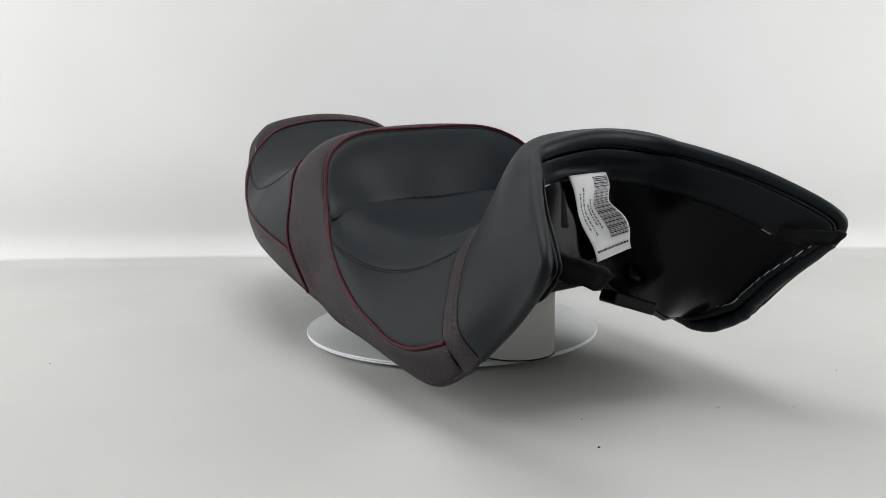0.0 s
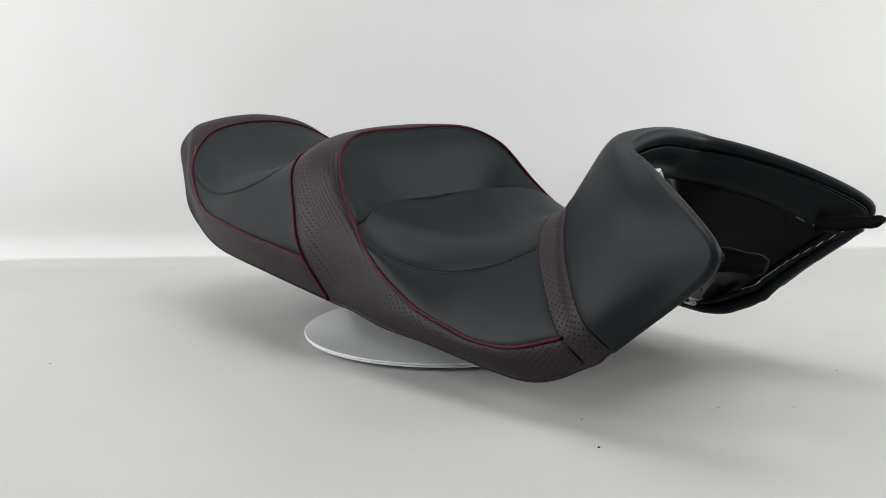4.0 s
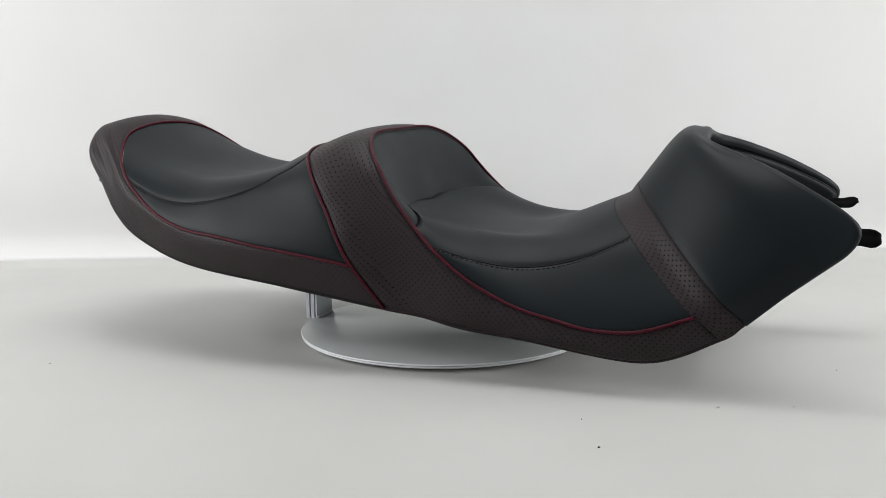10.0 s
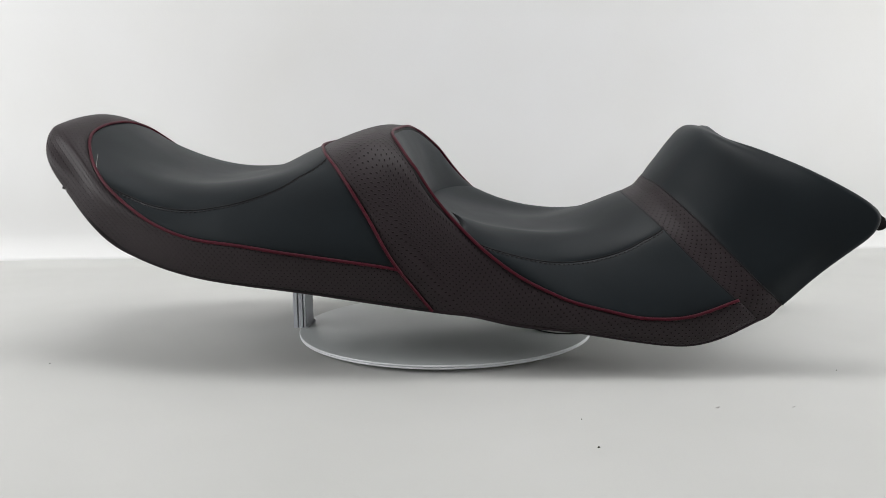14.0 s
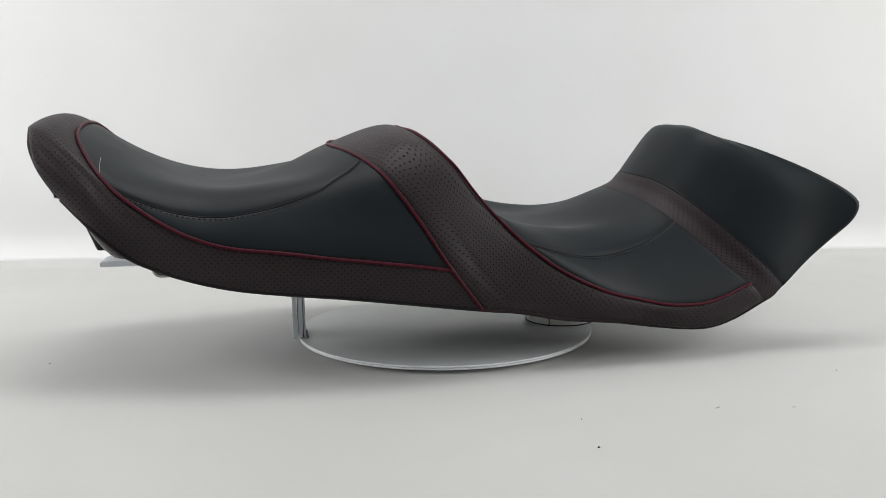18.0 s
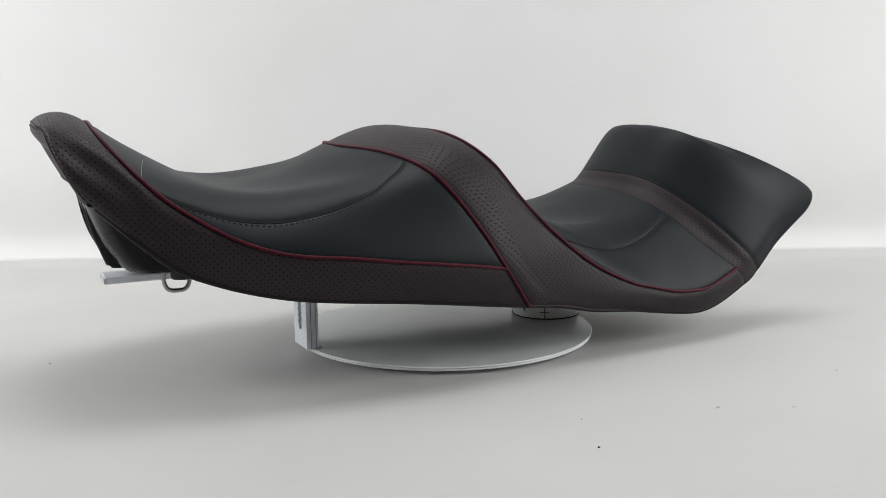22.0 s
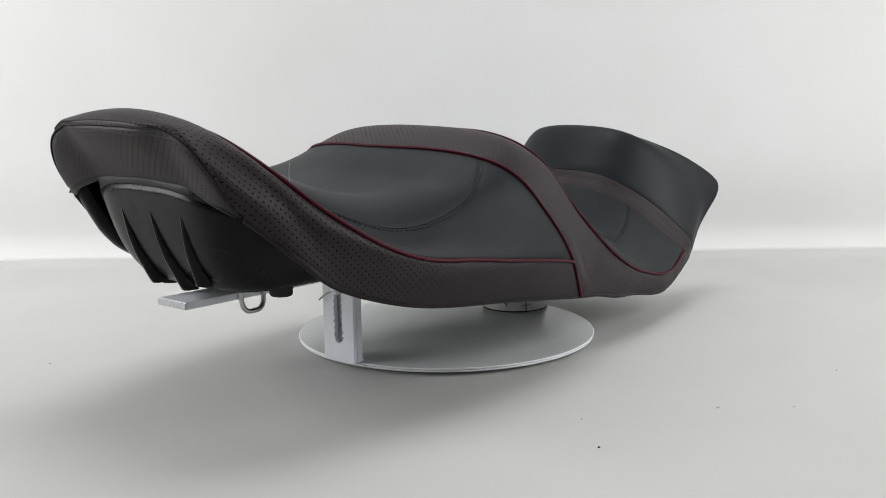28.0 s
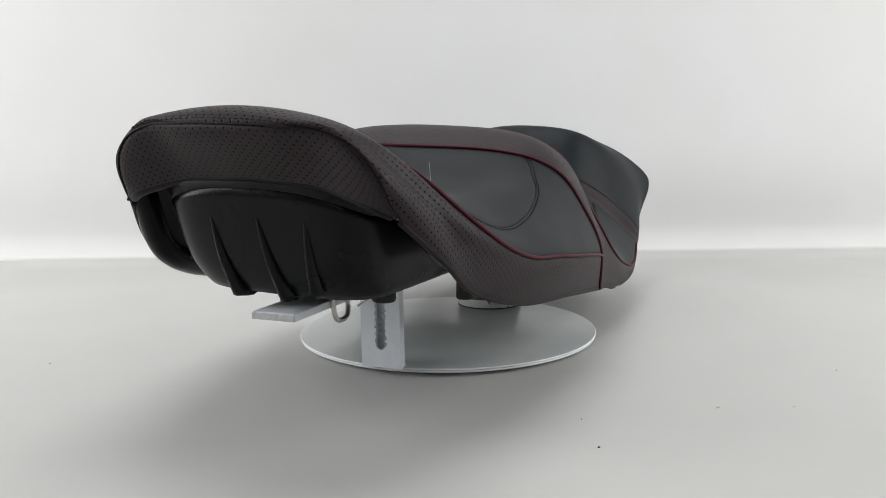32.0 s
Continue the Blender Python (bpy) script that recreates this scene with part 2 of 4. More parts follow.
def outward(u, v):
    e = 0.02
    u, v = np.asarray(u, float), np.asarray(v, float)
    du = skin(np.minimum(u + e, 5), v) - skin(np.maximum(u - e, -5), v)
    dv = skin(u, np.minimum(v + e, 14)) - skin(u, np.maximum(v - e, 0))
    n = np.cross(du, dv)
    return n / (np.linalg.norm(n, axis=-1, keepdims=True) + 1e-12)


# cloth coordinates: rows of holes run fore and aft, over the top and level along the flanks
def cloth(u, v):
    p = skin(u, v)
    w = np.clip((np.abs(u) - 1.0) / 1.6, 0, 1)
    w = w * w * (3 - 2 * w)
    girth = (1 - w) * np.abs(p[..., 1]) + w * (0.19 + (0.16 - p[..., 2]) * 1.08)
    return np.stack([girth * np.where(u < 0, -1, 1), p[..., 0] / 0.93], -1)


def smooth_line(points, n=120):
    """A smooth line through points of the (u, v) plane, at even steps."""
    p = np.asarray(points, float)
    q = np.concatenate([2 * p[:1] - p[1:2], p, 2 * p[-1:] - p[-2:-1]])
    t = np.linspace(0, len(p) - 1, 400)
    i = np.clip(t.astype(int), 0, len(p) - 2)
    w = weights(t - i)
    d = sum(w[k][:, None] * q[i + k] for k in range(4))
    return even(d, n)


def even(d, n):
    s = np.concatenate([[0], np.cumsum(np.linalg.norm(np.diff(skin(d[:, 0], d[:, 1]), axis=0), axis=1))])
    x = np.linspace(0, s[-1], n)
    return np.stack([np.interp(x, s, d[:, 0]), np.interp(x, s, d[:, 1])], 1)


def cut(line, a, b, n=80):
    """The stretch of a line between two shares of its length."""
    t = np.linspace(0, 1, len(line))
    x = np.linspace(a, b, n)
    return even(np.stack([np.interp(x, t, line[:, 0]), np.interp(x, t, line[:, 1])], 1), n)


def nearest(line, point):
    return float(np.argmin(((line - np.asarray(point)) ** 2).sum(1))) / (len(line) - 1)


def flip(line):
    return line * np.array([-1.0, 1.0])


def joined(*lines):
    return np.concatenate([lines[0]] + [l[1:] for l in lines[1:]])


def straight(a, b, n=80):
    t = np.linspace(0, 1, n)[:, None]
    return np.asarray(a, float) * (1 - t) + np.asarray(b, float) * t


def at(line, x):
    t = np.linspace(0, 1, len(line))
    return np.stack([np.interp(x, t, line[:, 0]), np.interp(x, t, line[:, 1])], -1)


def coons(low, high, left, right, na, nb):
    """A net of (u, v) points between four border lines; steps crowd towards the borders."""
    a = 0.5 - 0.5 * np.cos(np.linspace(0, math.pi, na))
    b = 0.5 - 0.5 * np.cos(np.linspace(0, math.pi, nb))
    a, b = 0.45 * a + 0.55 * np.linspace(0, 1, na), 0.45 * b + 0.55 * np.linspace(0, 1, nb)
    A, B = a[None, :, None], b[:, None, None]
    lo, hi, le, ri = at(low, a)[None], at(high, a)[None], at(left, b)[:, None], at(right, b)[:, None]
    return (1 - B) * lo + B * hi + (1 - A) * le + A * ri - ((1 - A) * (1 - B) * low[0] + A * (1 - B) * low[-1] + (1 - A) * B * high[0] + A * B * high[-1])


def ruled(first, second, na, nb):
    a = 0.5 - 0.5 * np.cos(np.linspace(0, math.pi, na))
    a = 0.45 * a + 0.55 * np.linspace(0, 1, na)
    b = np.linspace(0, 1, nb)
    return at(first, b)[:, None] * (1 - a)[None, :, None] + at(second, b)[:, None] * a[None, :, None]


def flattened(field):
    out = np.zeros_like(field)
    out[1:-1, 1:-1] = (field[2:, 1:-1] + field[:-2, 1:-1] + field[1:-1, 2:] + field[1:-1, :-2]) / 4 - field[1:-1, 1:-1]
    return out


def taut(p, steps):
    """Cloth drawn taut over the foam: small waves go, borders and the large form stay."""
    for _ in range(steps):
        p = p - 0.22 * flattened(flattened(p))
    return p


def panel(name, nets, mat, parent, label, sink=0.0028, reach=0.0042, free=(), steps=160, puff=0.0, flat=None, bulge=0.0, fold=0.0, own=False):
    """A cut of cloth over the foam: it dips into its seams along its borders. free: borders with no seam (0 low, 1 high, 2 left, 3 right)."""
    verts, faces, uvs = [], [], []
    for net in nets:
        nb, na = net.shape[:2]
        p = taut(skin(net[..., 0], net[..., 1]), steps)
        n = outward(net[..., 0], net[..., 1])
        if flat:                         # nearly straight from border to border, with a slight bulge
            along = np.linalg.norm(np.diff(p, axis=1), axis=-1)
            a = np.concatenate([np.zeros((nb, 1)), np.cumsum(along, axis=1)], axis=1)
            a = (a / np.maximum(a[:, -1:], 1e-9))[..., None]
            k = np.array([flat(abs(q)) for q in net[:, 0, 0]])[:, None, None]
            p = (1 - k) * p + k * (p[:, :1] * (1 - a) + p[:, -1:] * a + n * bulge * 4 * a * (1 - a))
        la = np.concatenate([np.zeros((nb, 1)), np.cumsum(np.linalg.norm(np.diff(p, axis=1), axis=-1), axis=1)], axis=1)
        lb = np.concatenate([np.zeros((1, na)), np.cumsum(np.linalg.norm(np.diff(p, axis=0), axis=-1), axis=0)], axis=0)
        gaps = [lb, lb[-1:] - lb, la, la[:, -1:] - la]
        d = np.full(p.shape[:2], 1.0)
        for k in range(4):
            if k not in free:
                d = np.minimum(d, gaps[k])
        ripple = np.array([[noise.noise(Vector(q) * 26.0) for q in row] for row in p]) * 0.00025
        if puff:
            ripple = ripple + puff * np.exp(-(lb / 0.035) ** 2) * (1 - np.exp(-(lb / 0.004) ** 1.5)) * np.clip(np.minimum(la, la[:, -1:] - la) / 0.02, 0, 1)
        if fold:
            ripple = ripple - fold * np.exp(-(lb / 0.0045) ** 1.3)
        p = p + n * (ripple - sink * np.exp(-(d / reach) ** 1.3))[..., None]
        base = len(verts)
        verts.extend(p.reshape(-1, 3))
        if own:
            uvs.extend(np.stack([la - la[:, na // 2:na // 2 + 1], lb], -1).reshape(-1, 2))
        else:
            uvs.extend(cloth(net[..., 0], net[..., 1]).reshape(-1, 2))
        for i in range(nb - 1):
            for j in range(na - 1):
                k = base + i * na + j
                faces.append((k, k + 1, k + na + 1, k + na))
    ob = mesh_part(name, verts, faces, mat, parent, label, np.array(uvs))
    bm = bmesh.new()
    bm.from_mesh(ob.data)
    bmesh.ops.remove_doubles(bm, verts=bm.verts, dist=0.00005)
    bmesh.ops.dissolve_degenerate(bm, edges=bm.edges, dist=0.00004)
    bm.normal_update()
    bm.to_mesh(ob.data)
    bm.free()
    return ob


def piping(name, line, radius, mat, parent, label, lift=0.0003):
    p = skin(line[:, 0], line[:, 1])
    n = outward(line[:, 0], line[:, 1])
    keep = np.concatenate([[True], np.linalg.norm(np.diff(p, axis=0), axis=1) > 1e-5])
    v, f = sweep((p + n * lift)[keep], radius, 8, ups=n[keep])
    return mesh_part(name, v, f, mat, parent, label)


def stitches(name, line, mat, parent, label, pitch=0.0050, long=0.0026, wide=0.0006, lift=0.0000):
    """Rows of single stitches along a line."""
    p = skin(line[:, 0], line[:, 1])
    n = outward(line[:, 0], line[:, 1])
    s = np.concatenate([[0], np.cumsum(np.linalg.norm(np.diff(p, axis=0), axis=1))])
    verts, faces = [], []
    for x in np.arange(pitch, s[-1] - pitch, pitch):
        a = np.array([np.interp(x, s, p[:, k]) for k in range(3)])
        b = np.array([np.interp(x + long, s, p[:, k]) for k in range(3)])
        up = np.array([np.interp(x, s, n[:, k]) for k in range(3)])
        v, f = sweep([a + up * lift - up * 0.0006, a * 0.7 + b * 0.3 + up * (lift + 0.0003), a * 0.3 + b * 0.7 + up * (lift + 0.0003), b + up * lift - up * 0.0006], wide, 5)
        k = len(verts)
        verts.extend(v)
        faces.extend(tuple(k + q for q in g) for g in f)
    return tagged(mesh_part(name, verts, faces, mat, parent, label), kind="stuff")


def both(net):
    """One net over both halves."""
    return np.concatenate([(net * np.array([-1.0, 1.0]))[::-1], net[1:]], axis=0)


def across(line):
    """A line from the middle out, carried on over to the other side."""
    return joined(flip(line)[::-1], line)


TAIL = smooth_line(TAIL_PIPING, 200)
HUMP = smooth_line(HUMP_PIPING, 200)
turn = nearest(TAIL, (2.2, 2.7))
s1 = nearest(TAIL, PASSENGER_SEAM[0])
SEAM1 = smooth_line([tuple(at(TAIL, s1))] + PASSENGER_SEAM[1:], 100)
cr = nearest(HUMP, (2.70, 8.60))
s2 = nearest(HUMP, RIDER_SEAM[0])
FOLD = smooth_line([(0.0, 8.90), (0.4, 8.90), (0.8, 8.95), (1.2, 9.00), (1.6, 9.04), (1.95, 9.04), (2.25, 8.97), (2.5, 8.83), tuple(at(HUMP, cr))], 100)
SEAM2 = smooth_line([tuple(at(HUMP, s2))] + RIDER_SEAM[1:], 100)
TAIL_SEAM = smooth_line([(0.0, 1.06), (0.6, 1.05), (1.2, 0.98), (1.6, 0.92), (2.1, 0.89), (2.6, 0.93), (2.95, 0.96), (3.45, 0.88), (3.9, 0.77), (4.3, 0.69), (4.65, 0.70), (5.0, 0.95)], 140)
e1, e2 = SEAM1[-1][0], SEAM2[-1][0]

seat = tagged(new("motorcycle_seat"), "black and taupe leathercloth motorcycle seat with burgundy piping", "motorcycle seat")

# tail
panel("tail_back_panel", [coons(straight((-5, 0), (5, 0)), across(TAIL_SEAM), straight((-5, 0), (-5, 0.95)), straight((5, 0), (5, 0.95)), 110, 20)],
      BROWN_CLOTH, seat, "perforated taupe panel round the back of the tail", free=(0,), own=True, sink=0.0016, reach=0.003)
outer = joined(cut(TAIL_SEAM, 0, 1, 60), straight((5, 0.95), (5, 6), 120))
# the corner of the hem lies opposite the bend of the piping
t_in = joined(cut(TAIL, 0, turn, 60), cut(TAIL, turn, 1, 120))
right = ruled(t_in, outer, 24, 130)
panel("tail_cover", [both(right)], BROWN_CLOTH, seat, "perforated taupe tail cover and lower side band", sink=0.0014, reach=0.003)

# passenger place
panel("passenger_cushion", [coons(across(cut(TAIL, 0, turn)), straight((-e1, 6), (e1, 6)),
                                  flip(joined(cut(TAIL, turn, s1, 20), SEAM1)) if s1 > turn else flip(SEAM1),
                                  joined(cut(TAIL, turn, s1, 20), SEAM1) if s1 > turn else SEAM1, 64, 70)],
      BLACK_CLOTH, seat, "dished black passenger cushion", sink=0.0009, reach=0.0025, steps=2500)
for sign, nm in ((1, "passenger_side_panel"), (-1, "passenger_side_panel")):
    g = ruled(SEAM1, cut(TAIL, s1, 1), 26, 80) * np.array([sign, 1.0])
    panel(nm, [g if sign > 0 else g[:, ::-1]], BLACK_CLOTH, seat, "smooth black side panel below the passenger seam", sink=0.0009, reach=0.0025)

# hump band, down to the lower side band
brk = nearest(HUMP, (3.4, 8.7))
h_in = joined(cut(HUMP, 0, brk, 80), cut(HUMP, brk, 1, 100))
h_out = joined(straight((0, 6), (5, 6), 80), straight((5, 6), (5, 11), 100))
right = ruled(h_in, h_out, 34, 150)
panel("hump_band", [both(right)[:, ::-1]], BROWN_CLOTH, seat, "wide perforated taupe band over the hump", steps=1500, sink=0.0016, reach=0.003,
      flat=lambda q: 0.75 * min(1.0, max(0.0, (q - 1.2) / 1.4)), bulge=0.0045)

# rider's place
right = ruled(cut(HUMP, 0, cr), FOLD, 26, 60)
panel("rider_backrest", [both(right)], BLACK_CLOTH, seat, "steep black backrest behind the rider's cushion", steps=300, flat=lambda q: 0.7, sink=0.0020, reach=0.005)
side = joined(cut(HUMP, cr, s2, 20), SEAM2)
panel("rider_cushion", [coons(across(FOLD), straight((-e2, 11), (e2, 11)), flip(side), side, 64, 64)], BLACK_CLOTH, seat, "broad black rider's cushion", sink=0.0009, reach=0.0025, puff=0.0014, steps=1500, fold=0.0045)
for sign in (1, -1):
    g = ruled(SEAM2, cut(HUMP, s2, 1), 26, 80) * np.array([sign, 1.0])
    panel("rider_side_panel", [g if sign > 0 else g[:, ::-1]], BLACK_CLOTH, seat, "smooth black side panel below the rider's seam", sink=0.0009, reach=0.0025)

# nose
panel("nose_strip", [coons(straight((-5, 10.95), (5, 10.95)), straight((-5, 12.02), (5, 12.02)), straight((-5, 10.95), (-5, 12.02)), straight((5, 10.95), (5, 12.02)), 110, 12)],
      BROWN_CLOTH, seat, "narrow perforated taupe strip across the nose", free=(2, 3), own=True, sink=0.0012, reach=0.003)


def rounded(net):
    """The front corners of the nose are round."""
    out = np.array(net, float)
    du, dv = (np.abs(out[..., 0]) - 4.50) / 0.44, (out[..., 1] - 13.61) / 0.34
    m = (du > 0) & (dv > 0)
    k = np.where(m, np.maximum(du, dv) / np.maximum(np.hypot(du, dv), 1e-9), 1.0)
    out[..., 0] = np.where(m, np.sign(out[..., 0]) * (4.50 + 0.44 * du * k), out[..., 0])
    out[..., 1] = np.where(m, 13.61 + 0.34 * dv * k, out[..., 1])
    return out


NOSE_U, NOSE_V = 4.94, 13.95             # the padded rim takes the rest
panel("nose_cover", [rounded(coons(straight((-5, 12), (5, 12)), straight((-NOSE_U, NOSE_V), (NOSE_U, NOSE_V)), straight((-5, 12), (-NOSE_U, NOSE_V)), straight((5, 12), (NOSE_U, NOSE_V)), 120, 46))],
      BLACK_CLOTH, seat, "high black nose cover that wraps the tank", free=(1, 2, 3), steps=900, sink=0.0014, reach=0.003)

# piping and seams
piping("tail_piping", across(TAIL), 0.0016, RED_PIPING, seat, "burgundy piping round the passenger place")
piping("band_piping", across(straight((0, 6), (5, 6), 120)), 0.0016, RED_PIPING, seat, "burgundy piping behind the hump band")
piping("hump_piping", across(HUMP), 0.0016, RED_PIPING, seat, "burgundy piping round the rider's place")
piping("hump_welt", across(HUMP), 0.0030, DARK_PIPING, seat, "dark seam allowance under the piping", lift=-0.0034)
piping("strip_seam", across(straight((0, 10.97), (4.7, 10.97), 120)), 0.0010, DARK_PIPING, seat, "dark sewn seam", lift=-0.0012)
piping("strip_seam", across(straight((0, 12), (5, 12), 120)), 0.0007, DARK_PIPING, seat, "dark sewn seam", lift=-0.0010)
piping("tail_seam", across(cut(TAIL_SEAM, 0.0, 0.95, 140)), 0.0008, DARK_PIPING, seat, "dark sewn seam", lift=-0.0008)
for sign in (1, -1):
    k = np.array([sign, 1.0])
    piping("passenger_seam", SEAM1 * k, 0.0007, DARK_PIPING, seat, "dark sewn seam", lift=-0.0008)
    piping("rider_seam", SEAM2 * k, 0.0007, DARK_PIPING, seat, "dark sewn seam", lift=-0.0008)
    stitches("passenger_stitching", (SEAM1 + np.array([0.060, 0.0])) * k, THREAD, seat, "row of dark stitches along the seam")
    stitches("rider_stitching", (SEAM2 + np.array([0.060, 0.0])) * k, THREAD, seat, "row of dark stitches along the seam")
# Dark cord sunk in the fold stands in for the crease's shade.
piping("fold_shade_cord", across(FOLD), 0.0012, DARK_PIPING, seat, "dark cord for the shade in the fold between backrest and cushion", lift=-0.0040)
stitches("tail_stitching", joined(flip(cut(TAIL_SEAM, 0, 0.55, 60))[::-1], cut(TAIL_SEAM, 0, 0.93, 120)) + np.array([0.0, 0.15]), RED_THREAD, seat, "row of burgundy stitches above the tail seam", pitch=0.0046, long=0.0028, wide=0.0006, lift=-0.0003)

# rolled borders
def rim(name, line, radius, mat, label, inset):
    p = skin(line[:, 0], line[:, 1])
    n = outward(line[:, 0], line[:, 1])
    keep = np.concatenate([[True], np.linalg.norm(np.diff(p, axis=0), axis=1) > 1e-5])
    radius = np.broadcast_to(np.asarray(radius, float), (len(line),))[keep]
    inset = np.broadcast_to(np.asarray(inset, float), (len(line),))[keep]
    v, f = sweep((p[keep] - n[keep] * inset[:, None]), radius, 12, ups=n[keep])
    return mesh_part(name, v, f, mat, seat, label)


for sign in (1, -1):
    k = np.array([sign, 1.0])
    rim("hem", straight((5, 1.04), (5, 12), 200) * k, 0.0024, BROWN_PLAIN, "rolled taupe hem", 0.0026)
brim = even(rounded(joined(straight((0, NOSE_V), (NOSE_U, NOSE_V), 200), straight((NOSE_U, NOSE_V), (5, 12), 120))), 110)
fat = np.interp(np.linspace(0, 1, 110), [0, 0.5, 0.72, 1.0], [0.0072, 0.0062, 0.0050, 0.0034])
fat = np.concatenate([fat[::-1], fat[1:]])
rim("nose_rim", across(brim), fat, BLACK_CLOTH, "padded black rim of the nose", fat)
rim("tail_rim", straight((-4.68, 0), (4.68, 0), 120), 0.0046, PLASTIC, "black lower rim of the tail", 0.0042)
# ---- underside of the seat ----
def strip_mesh(name, rows, mat, label, parent=seat):
    """Sheet through rows of points, all rows of one length."""
    rows = np.asarray(rows, float)
    nb, na = rows.shape[:2]
    faces = [(i * na + j, i * na + j + 1, (i + 1) * na + j + 1, (i + 1) * na + j) for i in range(nb - 1) for j in range(na - 1)]
    ob = mesh_part(name, rows.reshape(-1, 3), faces, mat, parent, label)
    sol = ob.modifiers.new("thickness", "SOLIDIFY")
    sol.thickness, sol.offset = 0.003, 0.0
    return ob


def hem_at(x):
    """Half width and height of the hem at a place along the seat."""
    return np.interp(x, [h[0] for h in HEM], [h[1] for h in HEM]), np.interp(x, [h[0] for h in HEM], [h[2] for h in HEM])


# floor pan between the hems
rows = []
for x in np.linspace(-0.030, 0.255, 40):
    w, z = hem_at(x)
    rows.append([(x, q * (w - 0.007), z + 0.004 + max(0.018, 0.106 - z) * (1 - q ** 6)) for q in np.linspace(-1, 1, 41)])
strip_mesh("floor_pan", rows, PLASTIC, "black moulded floor pan under the seat")


# tub under the tail: rings round it, from the tail's rim down to the flat bottom
def ring(s, rear, half, corner, z, z_corner, front, half_front, z_front):
    """A point of a ring: s is 0 at the back, 0.5 at the corner, 1 at the front end."""
    k = min(abs(s) / 0.5, 1.0)
    m = max(0.0, abs(s) - 0.5) / 0.5
    x = rear + corner * k ** 6
    y = half * (1 - (1 - k) ** 1.0)
    zz = z + (z_corner - z) * k ** 3
    return np.array((x + (front - x) * m, math.copysign(1.0, -s) * (y + (half_front - y) * m ** 0.8), zz + (z_front - zz) * m))


def tub_top(s):
    return ring(s, -0.407, 0.085, 0.016, 0.198, 0.183, -0.01, 0.150, 0.100)


def tub_foot(s):
    return ring(s, -0.371, 0.079, 0.018, 0.114, 0.116, -0.01, 0.095, 0.116)


def tub_wall(s, a):
    """a runs down from the top edge to the bottom edge; the wall stays wide and then turns in."""
    top, foot = tub_top(s), tub_foot(s)
    h = 0.70 * a + 0.30 * a ** 4
    return np.array((top[0] + (foot[0] - top[0]) * h, top[1] + (foot[1] - top[1]) * h, top[2] + (foot[2] - top[2]) * (a + 0.05 * math.sin(math.pi * a))))


SPAN = np.concatenate([np.linspace(-1, -0.52, 30), np.linspace(-0.5, 0.5, 61), np.linspace(0.52, 1, 30)])
shell, channel = [], []
for s in SPAN:
    if abs(s) <= 0.5:
        u, v = max(-4.8, min(4.8, s * 10)), 0.0
    else:
        u, v = math.copysign(5.0, s), 1.05 + (abs(s) - 0.5) * 9.9
    p, n = skin(u, v), outward(u, v)
    top = tub_top(s)
    deep = np.array((0.0, 0.0, 0.006 if abs(s) < 0.36 else 0.022))
    tuck = 0.0006 + 0.0034 * max(0.0, 1 - abs(abs(s) - 0.5) / 0.06)
    channel.append([p - n * tuck, p - n * 0.009 + deep * 0.3, (p - n * 0.012) * 0.7 + top * 0.3 + deep, p * 0.25 + top * 0.75 + deep * 0.9, top + deep * 0.15, top])
    wall_down = [tub_wall(s, a) for a in np.linspace(0, 1, 15)]
    low = wall_down[-1]
    rear = max(0.0, 1 - abs(s) / 0.5)
    shell.append(wall_down + [low * np.array((1, 0.55, 1)) + np.array((0.06 * rear, 0, -0.002)), np.array((low[0] + 0.12 * rear, 0.0, low[2] - 0.002))])
strip_mesh("tail_tub", shell, SATIN_PLASTIC, "black moulded tub under the tail")
for sign in (-1, 1):
    drop = np.array((0, 0, -0.007 if sign < 0 else 0.002))
    edge = 4.7 if sign < 0 else 4.35
    line = [skin(sign * edge, v) - outward(sign * edge, v) * 0.0125 + drop * min(1.0, (v - 1.2) / 0.8) for v in np.linspace(0.9 if sign < 0 else 1.8, 5.4, 70)]
    v, f = sweep(line, np.interp(np.linspace(0, 1, 70), [0, 0.10, 0.6, 1], [0.0055, 0.0108, 0.0108, 0.005]), 14)
    mesh_part("hem_roll", v, f, GLOSS_PLASTIC, seat, "padded glossy black inner side of the hem")
ROLL = [skin(-4.7, v) - outward(-4.7, v) * 0.0125 + np.array((0, 0, -0.007)) * min(1.0, (v - 1.2) / 0.8) for v in np.linspace(1.3, 3.2, 9)]
strip_mesh("tail_channel", channel, PLASTIC, "dark channel between tail rim and tub")

# three tapering ribs on the tub's back wall
for y_top, y_foot, end in ((0.041, 0.036, 1.0), (0.000, -0.008, 1.0), (-0.042, -0.038, 0.88)):
    verts, faces = [], []
    for k in range(17):
        t = k / 16
        a = 0.17 + (end - 0.17) * t
        y = y_top + (y_foot - y_top) * t
        s = -0.5 * y / max(0.02, 0.085 + (0.079 - 0.085) * (0.70 * a + 0.30 * a ** 4))
        c = tub_wall(s, a)
        half, out = 0.0008 + 0.0040 * t ** 0.7, 0.0008 + 0.0085 * t ** 0.8
        for dx, dy in ((0.003, -half * 1.3), (-out * 0.75, -half), (-out, -half * 0.3), (-out * 0.9, half * 0.5), (0.003, half * 1.3)):
            verts.append((c[0] + dx, y + dy, c[2] - out * 0.5 * max(0.0, t - 0.8) / 0.2))
    for k in range(16):
        for j in range(4):
            a = k * 5 + j
            faces.append((a, a + 1, a + 6, a + 5))
    faces.append((80, 81, 82, 83, 84))
    mesh_part("rib", verts, faces, SATIN_PLASTIC, seat, "tapering moulded rib")

